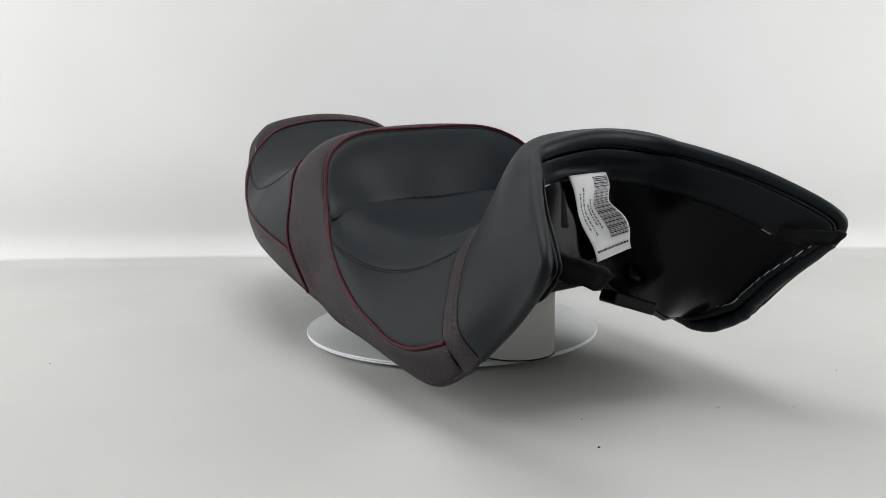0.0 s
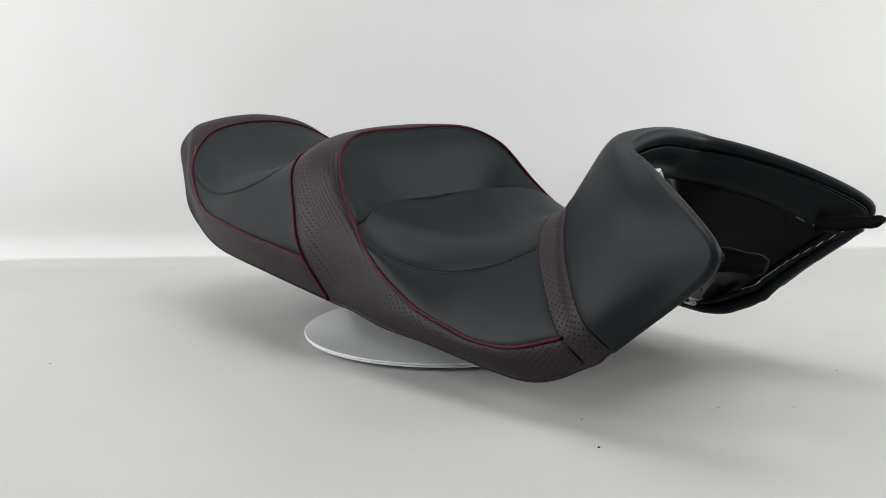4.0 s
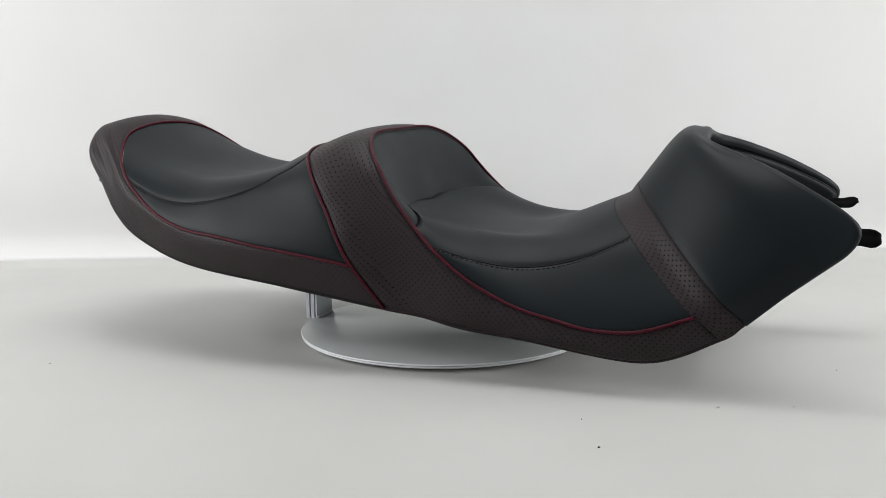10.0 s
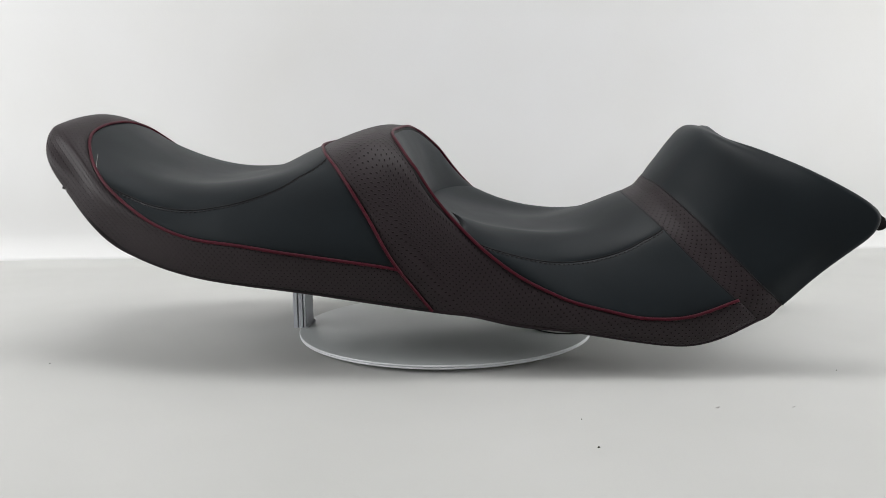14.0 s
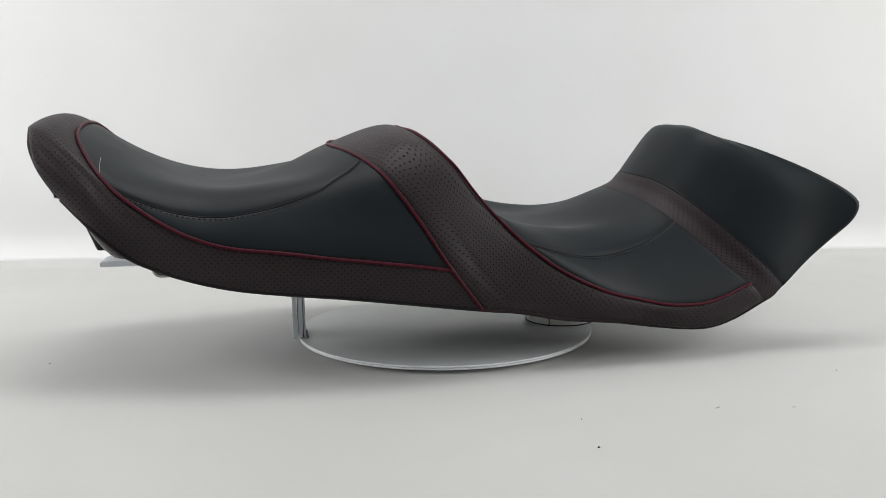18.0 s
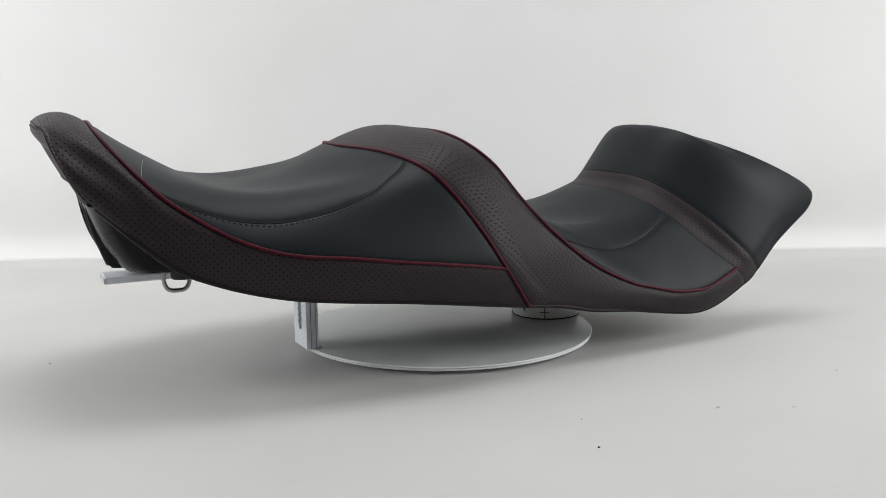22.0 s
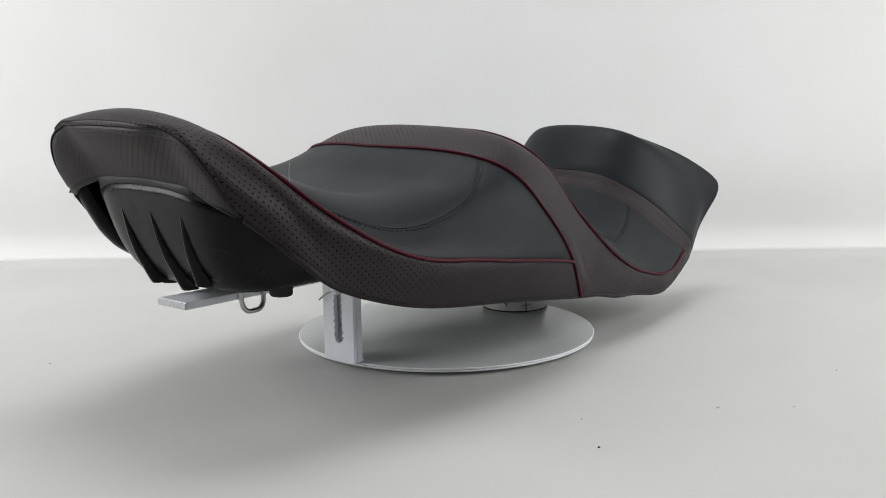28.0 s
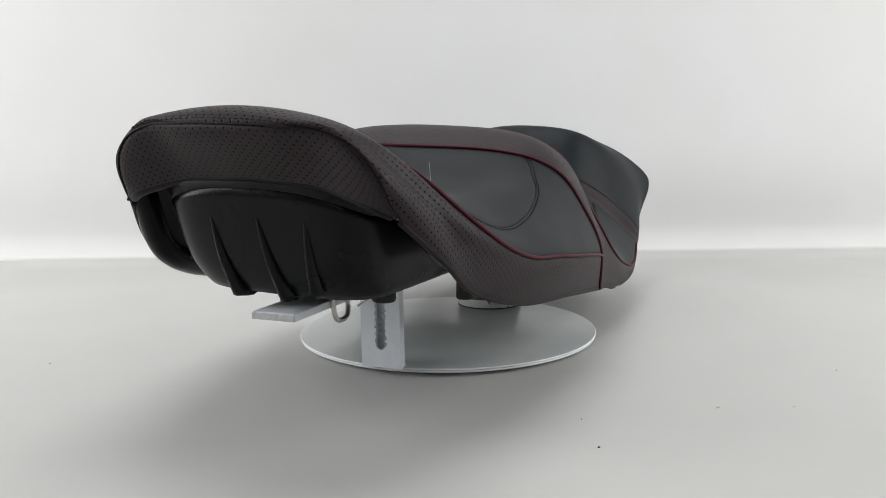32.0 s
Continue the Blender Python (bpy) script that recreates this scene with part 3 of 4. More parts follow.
# bumpers, steel loop and lock tongue below the tub
def bumper(x, y, z, r, h):
    v, f = lathe([(0, h), (r * 0.96, h), (r, h - 0.002), (r, 0.0015), (r * 0.9, 0), (0, 0)], pose(x, y, z), 28)
    return mesh_part("rubber_bumper", v, f, RUBBER, seat, "black rubber bumper", smooth=False)


bumper(-0.3254, -0.067, 0.105, 0.0098, 0.020)
bumper(-0.3254, 0.067, 0.105, 0.0098, 0.020)
bumper(-0.215, -0.094, 0.088, 0.008, 0.026)
bumper(-0.215, 0.094, 0.088, 0.008, 0.026)
loop = []
for k in range(32):
    a = 2 * math.pi * k / 32
    cx, cz = math.cos(a), math.sin(a)
    loop.append((0.002 * cz, 0.0125 * math.copysign(abs(cx) ** 0.6, cx), 0.015 * math.copysign(abs(cz) ** 0.75, cz)))
turned = Matrix.Translation((-0.323, -0.026, 0.100)) @ Euler((0, 0, radians(92))).to_matrix().to_4x4()
v, f = sweep([turned @ Vector(p) for p in loop], 0.0022, 10, closed=True, ups=[(turned.to_3x3() @ Vector((1, 0, 0)))] * 32)
mesh_part("steel_loop", v, f, STEEL, seat, "bare steel catch loop")
part("loop_mount", box(0.05, 0.034, 0.008, pose(-0.312, -0.022, 0.112), 0.001), PLASTIC, seat, "black block that holds the loop")
v, f = lathe([(0, 0.012), (0.009, 0.012), (0.010, 0.002), (0.008, 0), (0, 0)], pose(-0.357, 0.043, 0.106), 20)
mesh_part("moulded_foot", v, f, PLASTIC, seat, "small black moulded foot")

# hollow nose: the cover is tucked in round the rim and stapled to a deep inner wall
def even3(points, n):
    points = np.asarray(points, float)
    s = np.concatenate([[0], np.cumsum(np.linalg.norm(np.diff(points, axis=0), axis=1))])
    return np.stack([np.interp(np.linspace(0, s[-1], n), s, points[:, k]) for k in range(3)], -1)


# corners of the paper label that lies on the wall
TL, TR_, BR_, BL = (Vector((0.2697, -0.0205, 0.1964)), Vector((0.2680, 0.0205, 0.1965)), Vector((0.2965, 0.0305, 0.1305)), Vector((0.2850, -0.0040, 0.1198)))
FACE = ((TR_ - TL).cross(BL - TL)).normalized()
if FACE.x < 0:
    FACE = -FACE

NA, NB = 101, 41
top = []
for u in np.linspace(-4.9, 4.9, 160):
    ru, rv = rounded(np.array([[u, 13.92]]))[0]
    top.append(skin(ru, rv) - outward(ru, rv) * 0.013)
top = even3(top, NA)
sides = []
for sign in (-1, 1):
    line = [skin(sign * 4.85, v) - outward(sign * 4.85, v) * 0.012 for v in np.linspace(13.75, 10.0, 60)]
    sides.append(even3([top[0 if sign < 0 else -1]] + line, NB))
LIP_Y = [-0.150, -0.11, -0.06, -0.02, 0.0, 0.01, 0.045, 0.09, 0.150]
LIP_Z = [0.036, 0.072, 0.104, 0.106, 0.103, 0.094, 0.076, 0.052, 0.036]
LIP_X = [0.222, 0.268, 0.290, 0.292, 0.292, 0.291, 0.288, 0.268, 0.222]
a_end, b_end = sides[0][-1], sides[1][-1]
bottom = []
for t in np.linspace(0, 1, 120):
    y = a_end[1] * (1 - t) + b_end[1] * t
    bottom.append((np.interp(y, LIP_Y, LIP_X), y, np.interp(y, LIP_Y, LIP_Z)))
bottom[0], bottom[-1] = tuple(a_end), tuple(b_end)
bottom = even3(bottom, NA)
A, B = np.linspace(0, 1, NA)[None, :, None], np.linspace(0, 1, NB)[:, None, None]
inner = (1 - B) * top[None] + B * bottom[None] + (1 - A) * sides[0][:, None] + A * sides[1][:, None] - (
    (1 - A) * (1 - B) * top[0] + A * (1 - B) * top[-1] + (1 - A) * B * bottom[0] + A * B * bottom[-1])
inner = inner + np.array((-1.0, 0, 0)) * 0.014 * np.sin(math.pi * B) * (1 - (2 * A - 1) ** 8)
# keep it inside the padding
dense_u, dense_v = np.meshgrid(np.linspace(-5, 5, 90), np.linspace(9.8, 14, 70), indexing="ij")
dense_p, dense_n = skin(dense_u, dense_v).reshape(-1, 3), outward(dense_u, dense_v).reshape(-1, 3)
for j in range(1, NB - 1):
    for i in range(1, NA - 1):
        k = np.argmin(((dense_p - inner[j, i]) ** 2).sum(1))
        gap = (inner[j, i] - dense_p[k]) @ dense_n[k]
        if gap > -0.011:
            inner[j, i] -= dense_n[k] * (gap + 0.011)
inner = taut(inner, 200)
# it lies just behind the label
for j in range(1, NB - 1):
    for i in range(1, NA - 1):
        q = inner[j, i]
        ahead = (q - np.array(TL)) @ np.array(FACE) + 0.007
        near = math.exp(-((q[1] - 0.008) / 0.060) ** 4) * (1.0 if 0.10 < q[2] < 0.235 else 0.0)
        if ahead > 0:
            inner[j, i] = q - np.array(FACE) * ahead * near
inner = taut(inner, 120)
WALL_U = np.gradient(inner, axis=1)
WALL_V = np.gradient(inner, axis=0)
FACING = np.cross(WALL_U, WALL_V)
FACING /= np.linalg.norm(FACING, axis=-1, keepdims=True) + 1e-12
if FACING[NB // 2, NA // 2][0] < 0:
    FACING = -FACING
strip_mesh("nose_inner_wall", inner, GLOSS_PLASTIC, "glossy black inner wall of the hollow nose")

# the cover's tucked border, thick under the rim, thinner along the hem
EDGE = 7
rise = 0.0042 * np.clip((EDGE - np.arange(EDGE + 1)) / 2.0, 0, 1) ** 0.5
band = [inner[j] + FACING[j] * (rise[j] + 0.0008) for j in range(EDGE + 1)]
tucked = strip_mesh("tucked_cover", band, BLACK_CLOTH, "black cover cloth tucked in under the rim")
tucked.modifiers["thickness"].thickness = 0.0012
v, f = sweep([inner[0, i] + FACING[0, i] * 0.001 for i in range(NA)], 0.0014, 6)
mesh_part("tucked_edge", v, f, DARK_PIPING, seat, "dark tucked edge of the cover")
for sign, col in ((-1, 0), (1, NA - 1)):
    step = 1 if col == 0 else -1
    rows = [[inner[j, col + step * i] + FACING[j, col + step * i] * (0.002 * math.sin(math.pi * i / 3) + 0.001) for i in range(4)] for j in range(4, NB)]
    fold = strip_mesh("tucked_cover", rows, BLACK_CLOTH, "black cover cloth folded round the hem")
    fold.modifiers["thickness"].thickness = 0.0012
    edge = 4.93 if sign < 0 else 4.42
    line = [skin(sign * edge, v) - outward(sign * edge, v) * ((0.0092 if sign < 0 else 0.0115) + 0.0008 * noise.noise(Vector((v * 3.1, sign, 0)))) - np.array((0, 0, (0.005 if sign < 0 else 0.0) * math.exp(-((v - 10.7) / 0.7) ** 2))) for v in np.linspace(13.7, 9.2, 66)]
    v, f = sweep(line, [(0.0062 + 0.0010 * noise.noise(Vector((q * 0.35, 2.0 * sign, 5)))) * min(1.0, (70 - q) / 22) for q in range(66)], 12)
    mesh_part("hem_roll", v, f, BLACK_CLOTH, seat, "lumpy black roll of cloth inside the hem")
v, f = sweep([inner[-1, i] for i in range(NA)], 0.0035, 8)
mesh_part("nose_lower_lip", v, f, GLOSS_PLASTIC, seat, "black lower lip of the nose")
part("moulded_tab", box(0.022, 0.050, 0.012, pose(0.288, 0.030, 0.080, -21, 0, 0), 0.002), GLOSS_PLASTIC, seat, "moulded tab on the nose lip")
v, f = lathe([(0, 0.0018), (0.004, 0.0015), (0.007, 0.0004), (0.010, -0.003), (0, -0.004)], pose(0.285, 0.042, 0.106, 0, 60, 10), 28)
mesh_part("moulded_boss", v, f, GLOSS_PLASTIC, seat, "round moulded boss in the nose", smooth=True)
part("moulded_pocket", box(0.005, 0.024, 0.034, pose(0.268, -0.034, 0.168, 0, -14, -12), 0.002), PLASTIC, seat, "shallow moulded pocket in the nose")

# staples along the inner border of the nose and of the tail
wire = bmesh.new()
box(0.0085, 0.0007, 0.0007, Matrix.Identity(4), 0.0003, wire)
wire_mesh = bpy.data.meshes.new("staple")
wire.to_mesh(wire_mesh)
wire.free()
wire_mesh.materials.append(STAPLE)


def staple(p, q, up):
    """One staple from p towards q on a surface that faces up."""
    x = (Vector(q) - Vector(p)).normalized()
    z = Vector(up)
    z = (z - x * z.dot(x)).normalized()
    y = z.cross(x)
    ob = new("staple", wire_mesh)
    ob.parent = seat
    ob.matrix_local = Matrix(((x.x, y.x, z.x, p[0]), (x.y, y.y, z.y, p[1]), (x.z, y.z, z.z, p[2]), (0, 0, 0, 1)))
    return ob


pick = random.Random(4)


def staple_row(cells, lift, chance):
    """Staples from cell to cell of the inner wall."""
    for (j, i), (j2, i2) in cells:
        if pick.random() < chance:
            continue
        a, b = inner[j, i], inner[j2, i2]
        staple((a + FACING[j, i] * lift), b + FACING[j, i] * (lift + pick.uniform(-0.0006, 0.0006)), FACING[j, i])


staple_row([((EDGE, i), (EDGE, i + 1)) for i in (5, 9, 60, 66, 74)], 0.0020, 0.0)
for sign in (-1, 1):
    for k in range(18 if sign < 0 else 9):
        v0 = 13.55 - 0.20 * k
        p, q = skin(sign * 4.72, v0), skin(sign * 4.72, v0 - 0.05)
        n = outward(sign * 4.72, v0)
        staple(p - n * (0.0192 + pick.uniform(-0.0004, 0.0004)), q - n * 0.0192, -n)
for u in (-4.4, -3.9, -3.4, 4.1):
    p = skin(u, 0.0)
    staple(p + np.array((0.010, 0, 0.002)), skin(u + 0.2, 0.0) + np.array((0.010, 0, 0.002)), (-0.5, 0, -0.8))

for k in (0, 2, 5, 7):
    away = np.array((-0.15, -0.85, 0.5)) * 0.0112
    staple(ROLL[k] + away, ROLL[k + 1] + away, away)

# fastening straps at the front corners
def strap(name, y0, y1, z, tip_x, bend, label, wide=0.0085):
    rows = []
    for k in range(15):
        t = k / 14
        x = 0.380 + (tip_x - 0.380) * t
        y = y0 + (y1 - y0) * t
        half = wide - 0.001 * t - (0.004 * max(0, t - 0.9) / 0.1)
        zz = z + bend * t * t
        rows.append([(x, y + 0.003 * math.sin(q * 2) + 0.0012 * math.sin(t * 9.0), zz + q * half + 0.0008 * math.sin(t * 13.0 + q)) for q in (-1, -0.5, 0, 0.5, 1)])
    ob = strip_mesh(name, rows, VELCRO, label)
    ob.modifiers["thickness"].thickness = 0.005
    return ob


strap("strap", -0.116, -0.114, 0.146, 0.440, -0.003, "short black velvety fastening strap")
strap("strap", 0.114, 0.118, 0.141, 0.439, 0.006, "short black velvety fastening strap", 0.0065)
# paper label inside the nose, a little curled
def on_label(a, b, lift=0.0):
    """a across, b down the label."""
    p = (TL * (1 - a) + TR_ * a) * (1 - b) + (BL * (1 - a) + BR_ * a) * b
    wave = 0.0022 * math.sin(b * 9.0 + a * 2) + 0.0014 * math.sin(a * 4.0 - b * 5)
    return p + FACE * (0.0012 + wave + lift) + Vector((0, (0.0012 * math.sin(b * 11.0) - 0.0058 * math.exp(-((b - 0.37) / 0.14) ** 2)) * a, 0))


verts, faces = [], []
for j in range(33):
    for i in range(17):
        verts.append(on_label(i / 16, j / 32))
faces = [(j * 17 + i, j * 17 + i + 1, (j + 1) * 17 + i + 1, (j + 1) * 17 + i) for j in range(32) for i in range(16)]
label = mesh_part("label_sticker", verts, faces, LABEL_PAPER, seat, "curled white paper label with a bar code")
sol = label.modifiers.new("thickness", "SOLIDIFY")
sol.thickness, sol.offset = 0.0004, 0.0


def label_bars(name, spans, mat, text):
    verts, faces = [], []
    for a0, a1, b0, b1 in spans:
        k = len(verts)
        n = max(2, int((a1 - a0) * 14) + 1)
        m = max(2, int((b1 - b0) * 20) + 1)
        for j in range(m):
            for i in range(n):
                verts.append(on_label(a0 + (a1 - a0) * i / (n - 1), b0 + (b1 - b0) * j / (m - 1), 0.0005))
        faces += [(k + j * n + i, k + j * n + i + 1, k + (j + 1) * n + i + 1, k + (j + 1) * n + i) for j in range(m - 1) for i in range(n - 1)]
    ob = mesh_part(name, verts, faces, mat, label, text)
    return tagged(ob, kind="stuff")


code = random.Random(11)
spans, b = [], 0.045
while b < 0.80:
    w = code.choice((0.004, 0.004, 0.008, 0.012))
    spans.append((0.52, 0.96, b, b + w))
    b += w + code.choice((0.005, 0.005, 0.009))
label_bars("bar_code", spans, INK, "black bar code")
lines = []
for a, b0, b1, h in ((0.40, 0.30, 0.66, 0.035), (0.33, 0.36, 0.62, 0.03), (0.21, 0.16, 0.72, 0.035), (0.12, 0.22, 0.66, 0.035)):
    b = b0
    while b < b1:
        w = code.uniform(0.012, 0.05)
        lines.append((a, a + h, b, min(b + w, b1)))
        b += w + 0.012
label_bars("print_lines", lines, PALE_INK, "rows of small grey print")
lines, a = [], 0.06
while a < 0.96:
    w = code.uniform(0.02, 0.06)
    lines.append((a, a + w, 0.885, 0.912))
    a += w + 0.015
label_bars("print_foot", lines, INK, "row of small dark print at the foot")

# a loose thread on the passenger cushion
p, n = skin(2.12, 2.82), outward(2.12, 2.82)
v, f = sweep([p + n * 0.001 + np.array((0.002 * t * t, 0.002 * t, 0.014 * t)) for t in np.linspace(0, 1, 8)], 0.0002, 5)
mesh_part("loose_thread", v, f, LINT, seat, "pale loose thread end")

# ---- the stand on its turntable ----
stand = tagged(new("display_stand"), "white painted steel display stand with round disc, post and tube", "display stand")


def seat_to_stand(x, y, z):
    """A place given in the seat's space, in the stand's."""
    f = radians(-61.9)
    return Vector((x * math.cos(f) - y * math.sin(f) + 0.0075 * math.sin(f), x * math.sin(f) + y * math.cos(f) - 0.0075 * math.cos(f), z))


TURNED = Matrix.Rotation(radians(-61.9), 4, "Z")


def placed(x, y, z, rx=0, ry=0, rz=0):
    return Matrix.Translation(seat_to_stand(x, y, z)) @ TURNED @ pose(0, 0, 0, rx, ry, rz)


D = placed(-0.010, 0.0105, 0.0)
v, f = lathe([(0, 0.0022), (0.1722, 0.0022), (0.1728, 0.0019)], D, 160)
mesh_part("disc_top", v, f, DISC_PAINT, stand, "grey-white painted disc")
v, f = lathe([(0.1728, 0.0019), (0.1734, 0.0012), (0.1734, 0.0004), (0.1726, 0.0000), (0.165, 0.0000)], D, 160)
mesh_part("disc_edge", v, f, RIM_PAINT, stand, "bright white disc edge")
v, f = lathe([(0.168, -0.0003), (0.1725, -0.0004), (0.1729, -0.0008), (0.1727, -0.0022), (0.172, -0.0026), (0, -0.0026)], D, 160)
mesh_part("lower_disc", v, f, RIM_PAINT, stand, "second white disc below")
v, f = lathe([(0.15, -0.0025), (0.15, -0.0070), (0, -0.0070)], D, 64)
mesh_part("turntable_bearing", v, f, PLASTIC, stand, "flat black turntable bearing")

# slotted post: two upright plates one behind the other
def slotted_plate(name, x, thick, half, height, slot, mat, text):
    """An upright plate across the seat, with a long round-ended slot (half width, from, to) or none."""
    bm = bmesh.new()
    y0 = 0.0085
    outer = [(-half, 0), (half, 0), (half, height), (-half, height)]
    vo = [bm.verts.new((0, a, b)) for a, b in outer]
    eo = [bm.edges.new((vo[i], vo[(i + 1) % 4])) for i in range(4)]
    if slot:
        r, lo, hi = slot
        ring = [(r * math.cos(t), lo + r * math.sin(t)) for t in np.linspace(math.pi, 2 * math.pi, 13)] + [(r * math.cos(t), hi + r * math.sin(t)) for t in np.linspace(0, math.pi, 13)]
        vi = [bm.verts.new((0, a, b)) for a, b in ring]
        eo += [bm.edges.new((vi[i], vi[(i + 1) % len(vi)])) for i in range(len(vi))]
    bmesh.ops.triangle_fill(bm, use_beauty=True, use_dissolve=False, edges=eo)
    geo = bmesh.ops.extrude_face_region(bm, geom=list(bm.faces))
    bmesh.ops.translate(bm, verts=[g for g in geo["geom"] if isinstance(g, bmesh.types.BMVert)], vec=(thick, 0, 0))
    bmesh.ops.recalc_face_normals(bm, faces=bm.faces)
    bmesh.ops.transform(bm, matrix=placed(x, y0, 0.0022), verts=bm.verts)
    return part(name, bm, mat, stand, text)


slotted_plate("post_plate", -0.1895, 0.0045, 0.0215, 0.093, (0.0052, 0.0235, 0.072), POST_PAINT, "white slotted post plate with worn paint")
slotted_plate("post_back_plate", -0.1835, 0.0045, 0.0205, 0.090, None, POST_PAINT, "second white post plate behind")
slotted_plate("post_flange", -0.1778, 0.0022, 0.0195, 0.088, None, POST_PAINT, "thin white post flange")
part("slot_wear", box(0.0008, 0.0104, 0.0595, placed(-0.1838, 0.0085, 0.050), 0.0), WEAR, stand, "worn bare metal seen in the slot")
# chipped paint along the slot's edges
chip = random.Random(5)
for k in range(14):
    z = 0.026 + 0.0035 * k
    side = 1 if k % 2 else -1
    part("paint_chip", box(0.0006, chip.uniform(0.0008, 0.0022), chip.uniform(0.002, 0.005), placed(-0.1896, 0.0085 + side * (0.0052 + chip.uniform(0.0, 0.0006)), z, chip.uniform(-20, 20)), 0.0002), WEAR, stand, "bare metal where paint has chipped")
# weld bead at the foot
v, f = sweep([placed(-0.1745, 0.0085, 0.0028) @ Vector((0.0008 * math.sin(k * 2.3), -0.019 + 0.038 * k / 24, 0.0006 * math.cos(k * 1.7))) for k in range(25)], 0.0016, 7)
mesh_part("weld_bead", v, f, POST_PAINT, stand, "painted weld bead")

# hex bolt with a ring pin through the post
W = placed(-0.1900, 0.0085, 0.0770)
bm = bmesh.new()
bmesh.ops.create_cone(bm, cap_ends=True, segments=6, radius1=0.0058, radius2=0.0052, depth=0.0050, matrix=W @ pose(-0.0025, 0, 0, 0, -90, 0))
screw = part("bolt", bm, POST_PAINT, stand, "white painted hexagon bolt")
v, f = sweep([W @ Vector((-0.004, -0.004 + 0.026 * t, -0.001 - 0.012 * t + 0.003 * math.sin(3 * t))) for t in np.linspace(0, 1, 9)], 0.0012, 6)
mesh_part("pin", v, f, STEEL, screw, "bent steel pin")

# long bar from the tail forward to the tube
part("bar", box(0.47, 0.038, 0.0065, placed(-0.388 + 0.235, -0.0025, 0.0985), 0.001), POST_PAINT, stand, "flat white painted bar")
part("bar_end", box(0.0016, 0.0382, 0.0050, placed(-0.3884, -0.0025, 0.0983), 0.0004), SCUFFED, stand, "scuffed end of the bar")

# plastic tube under the nose
T = placed(0.134, 0.0095, 0.0022)
v, f = lathe([(0.0405, 0.0), (0.0420, 0.0006), (0.0420, 0.092), (0.0412, 0.093), (0.0385, 0.093), (0.0385, 0.0), (0.0405, 0.0)], T, 72)
tube = mesh_part("support_tube", v, f, TUBE_WHITE, stand, "white plastic support tube")
v, f = lathe([(0.0423, 0.0), (0.0424, 0.0010), (0.0420, 0.0014)], T, 72)
mesh_part("tube_foot_line", v, f, DARK_PIPING, tube, "dark line round the tube's foot")
a = radians(-126.0)
c = T @ Vector((0.0421 * math.cos(a), 0.0421 * math.sin(a), 0.009))
m = Matrix.Translation(c) @ TURNED @ Matrix.Rotation(a, 4, "Z")
part("pencil_line", box(0.0006, 0.0011, 0.030, m @ pose(0, 0, 0.006), 0.0), INK, tube, "pencilled upright line")
part("pencil_cross", box(0.0006, 0.012, 0.0007, m, 0.0), INK, tube, "pencilled cross stroke")
# smoked clear sleeve clipped to the tube
verts, faces = [], []
for k in range(13):
    b = radians(132.0 + 68.0 * k / 12)
    for z, rr in ((0.012, 0.0427), (0.013, 0.0435), (0.095, 0.0435), (0.095, 0.0427)):
        verts.append(T @ Vector((rr * math.cos(b), rr * math.sin(b), z - (0.006 if k in (0, 12) else 0.0) * (z < 0.05))))
for k in range(12):
    for q in range(4):
        q2 = (q + 1) % 4
        faces.append((k * 4 + q, k * 4 + q2, k * 4 + 4 + q2, k * 4 + 4 + q))
faces += [(0, 1, 2, 3), (48, 49, 50, 51)]
mesh_part("sleeve", verts, faces, SMOKED, tube, "glossy dark grey sleeve on the tube", smooth=False)

# ---- the place: a white backdrop swept up from the floor, in an added, unseen grey room ----
def sheet(name, profile, x0, x1, skew, mat, nx=24):
    verts, faces = [], []
    n = len(profile)
    for i in range(nx + 1):
        x = x0 + (x1 - x0) * i / nx
        for y, z in profile:
            wave = 0.010 * noise.noise(Vector((x * 2.6, 3.0, z * 1.1))) * min(1.0, max(0.0, (z - 0.03) / 0.25))
            verts.append((x, y + (x * skew if y > 0.2 else 0.0) + wave, z))
    for i in range(nx):
        for j in range(n - 1):
            k = i * n + j
            faces.append((k, k + n, k + n + 1, k + 1))
    return mesh_part(name, verts, faces, mat)


# Lower bend takes the darker floor colour, which tones down its bright band.
bend = [(0.492 + 0.058 * math.sin(a), 0.058 - 0.058 * math.cos(a)) for a in np.linspace(0.0, math.pi / 2, 13)]
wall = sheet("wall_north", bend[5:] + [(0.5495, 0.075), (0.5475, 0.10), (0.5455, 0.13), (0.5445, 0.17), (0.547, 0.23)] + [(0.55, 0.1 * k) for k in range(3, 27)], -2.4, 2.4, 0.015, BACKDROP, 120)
thick = wall.modifiers.new("thickness", "SOLIDIFY")
thick.thickness, thick.offset = 0.02, -1.0
tagged(wall, "white backdrop that curves up behind the floor", kind="structure")
floor = sheet("floor", [(-2.6, 0.0), (-1.5, 0.0), (-0.6, 0.0), (0.1, 0.0), (0.3, 0.0), (0.44, 0.0), (0.475, 0.0)] + bend[:6], -2.4, 2.4, 0.015, FLOOR_DIMMED)
tagged(floor, "matt off-white studio floor, darkened to stand for less light", kind="structure")
# Unseen walls and ceiling; their grey was chosen to set the fill light.
for name, m, sx, sy in (("wall_west", pose(-2.4, -0.85, 1.3), 0.05, 3.6), ("wall_east", pose(2.4, -0.85, 1.3), 0.05, 3.6)):
    tagged(part(name, box(sx, sy, 2.7, m, 0), ROOM_GREY), "unseen plain grey wall, added to set fill light", kind="structure")
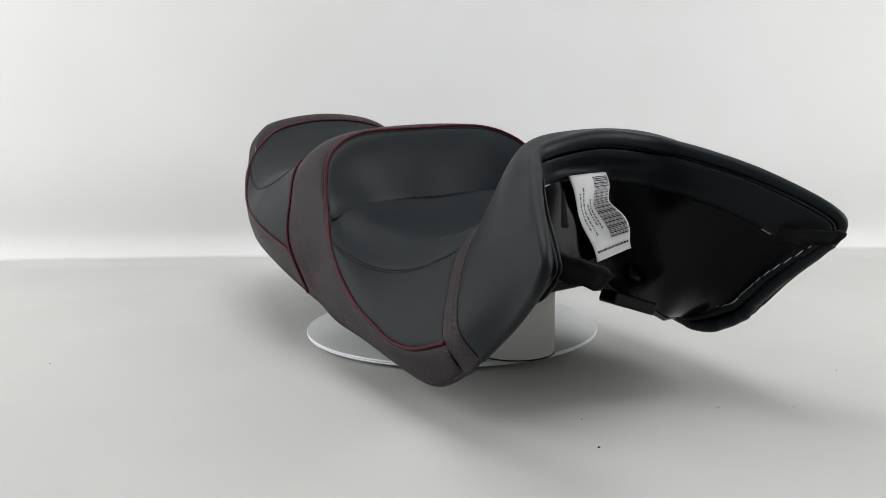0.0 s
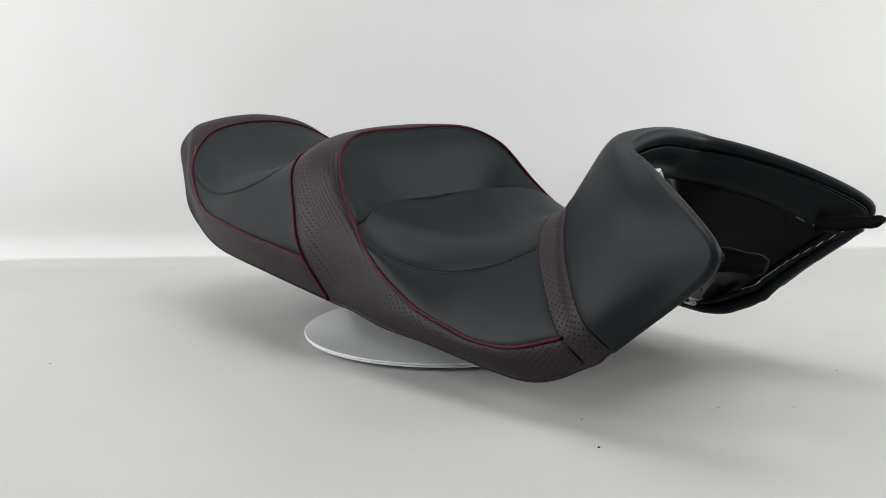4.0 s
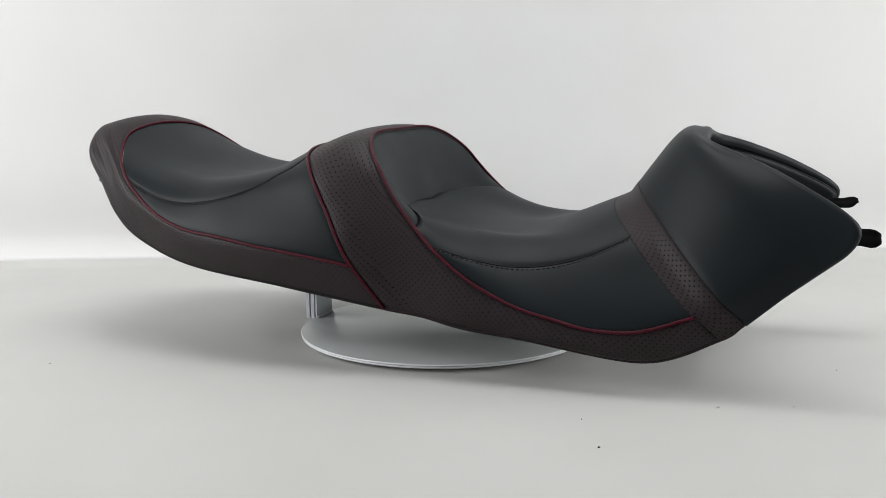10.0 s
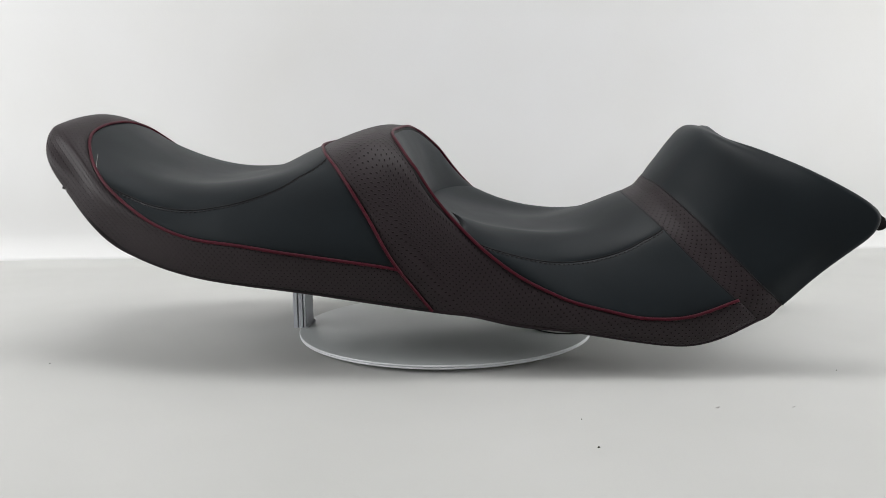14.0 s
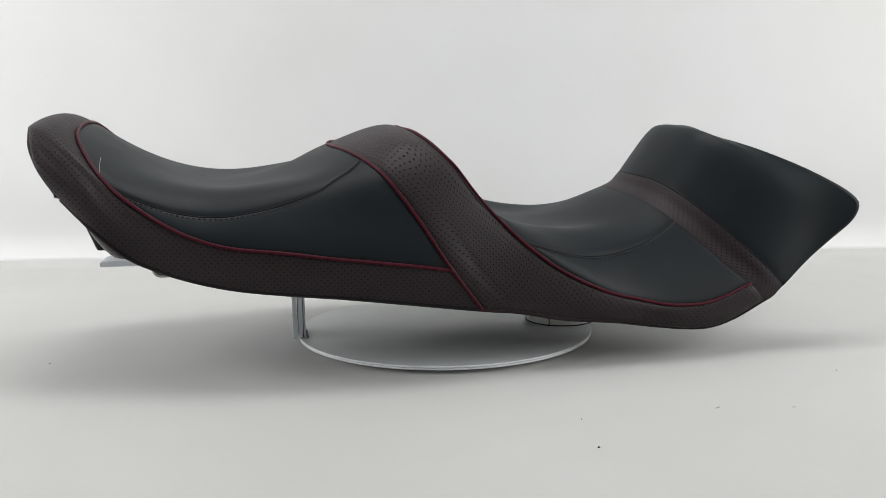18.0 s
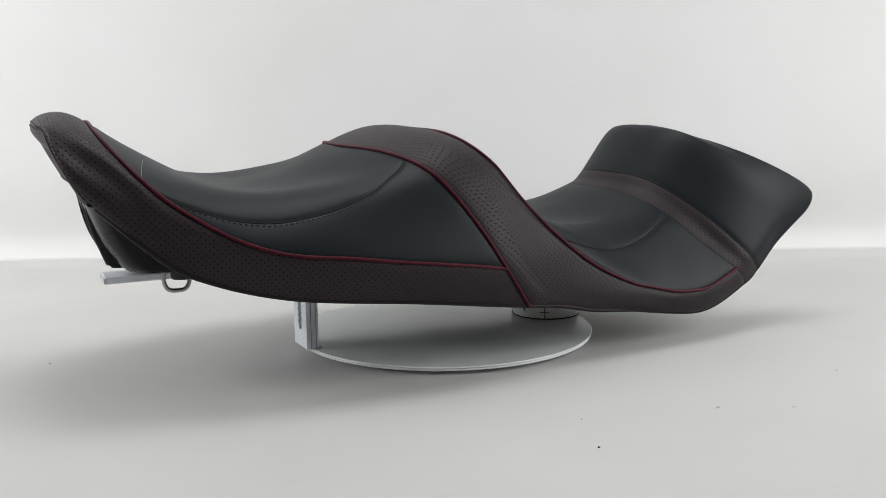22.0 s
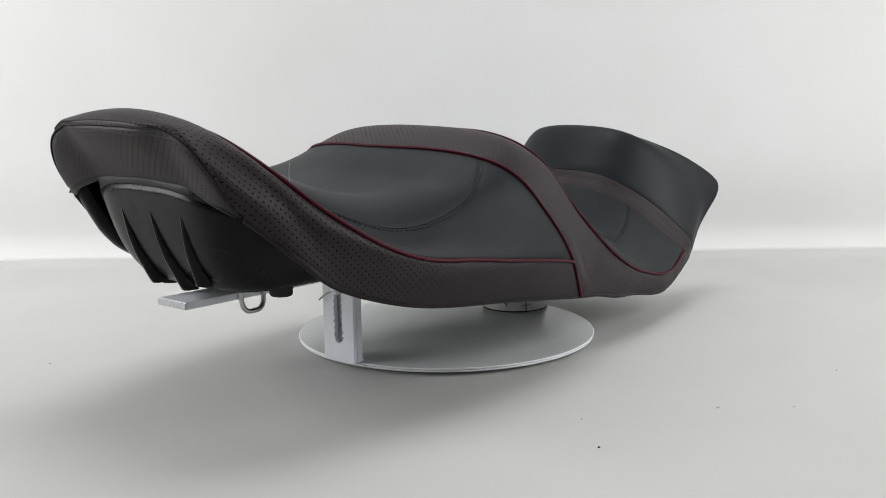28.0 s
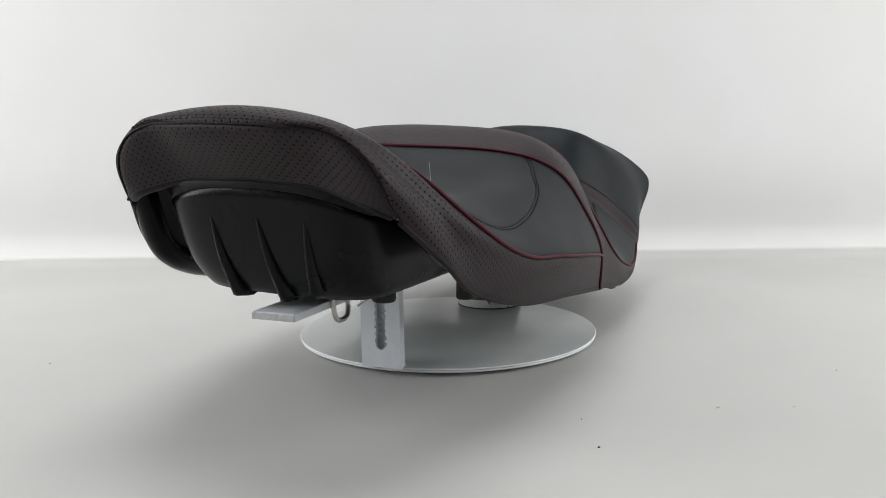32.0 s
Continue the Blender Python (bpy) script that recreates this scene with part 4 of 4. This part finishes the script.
tagged(part("wall_south", box(4.9, 0.05, 2.7, pose(0, -2.62, 1.3), 0), ROOM_GREY), "unseen plain grey wall, added to set fill light", kind="structure")
tagged(part("ceiling", box(4.9, 3.6, 0.05, pose(0, -0.85, 2.62), 0), ROOM_GREY), "unseen plain grey ceiling, added to set fill light", kind="structure")

# crumbs and lint on the floor
def crumb(name, x, y, size, mat, text, long=1.0):
    bm = bmesh.new()
    bmesh.ops.create_icosphere(bm, subdivisions=1, radius=size, matrix=pose(x, y, size * 0.5, 0, 0, 40) @ Matrix.Diagonal((long, 1, 0.6, 1)))
    for q in bm.verts:
        q.co += Vector((noise.noise(q.co * 900), noise.noise(q.co * 700), 0)) * size * 0.4
    return tagged(part(name, bm, mat), text, "crumb", "crumbs on the floor")


crumb("crumb", 0.1114, -0.3677, 0.0012, SPECK, "tiny dark crumb on the white floor", 1.0)
crumb("crumb", 0.1074, -0.3045, 0.0008, SPECK, "tiny dark crumb on the white floor", 1.0)
crumb("crumb", -0.4333, -0.1164, 0.0009, SPECK, "tiny dark crumb on the white floor", 1.2)
crumb("crumb", 0.3816, -0.1707, 0.0008, SPECK, "tiny dark crumb on the white floor", 1.0)
crumb("lint", 0.2305, -0.2780, 0.0009, LINT, "faint pale lint on the white floor", 4.0)
crumb("lint", 0.2969, -0.2785, 0.0008, LINT, "faint pale lint on the white floor", 3.0)


def motions():
    """The turntable turns evenly, and carries stand and seat."""
    rows_stand, rows_seat = [], []
    f = radians(-61.9)
    # the seat sits on the stand with a slight lean
    local = Matrix.Translation((0.0075 * math.sin(f), -0.0075 * math.cos(f), 0.15)) @ Matrix.Rotation(f, 4, "Z") @ Matrix.Rotation(radians(2.0), 4, "X") @ pose(0, 0, -0.15)
    for k in range(17):
        t = 2.0 * k
        a = 4.143 * t - 0.00286 * t * t
        m = Matrix.Translation((0, 0, LIFT)) @ Matrix.Rotation(radians(a), 4, "Z")
        rows_stand.append((t, m))
        rows_seat.append((t, m @ local))
    walk(stand, rows_stand)
    walk(seat, rows_seat)


motions()
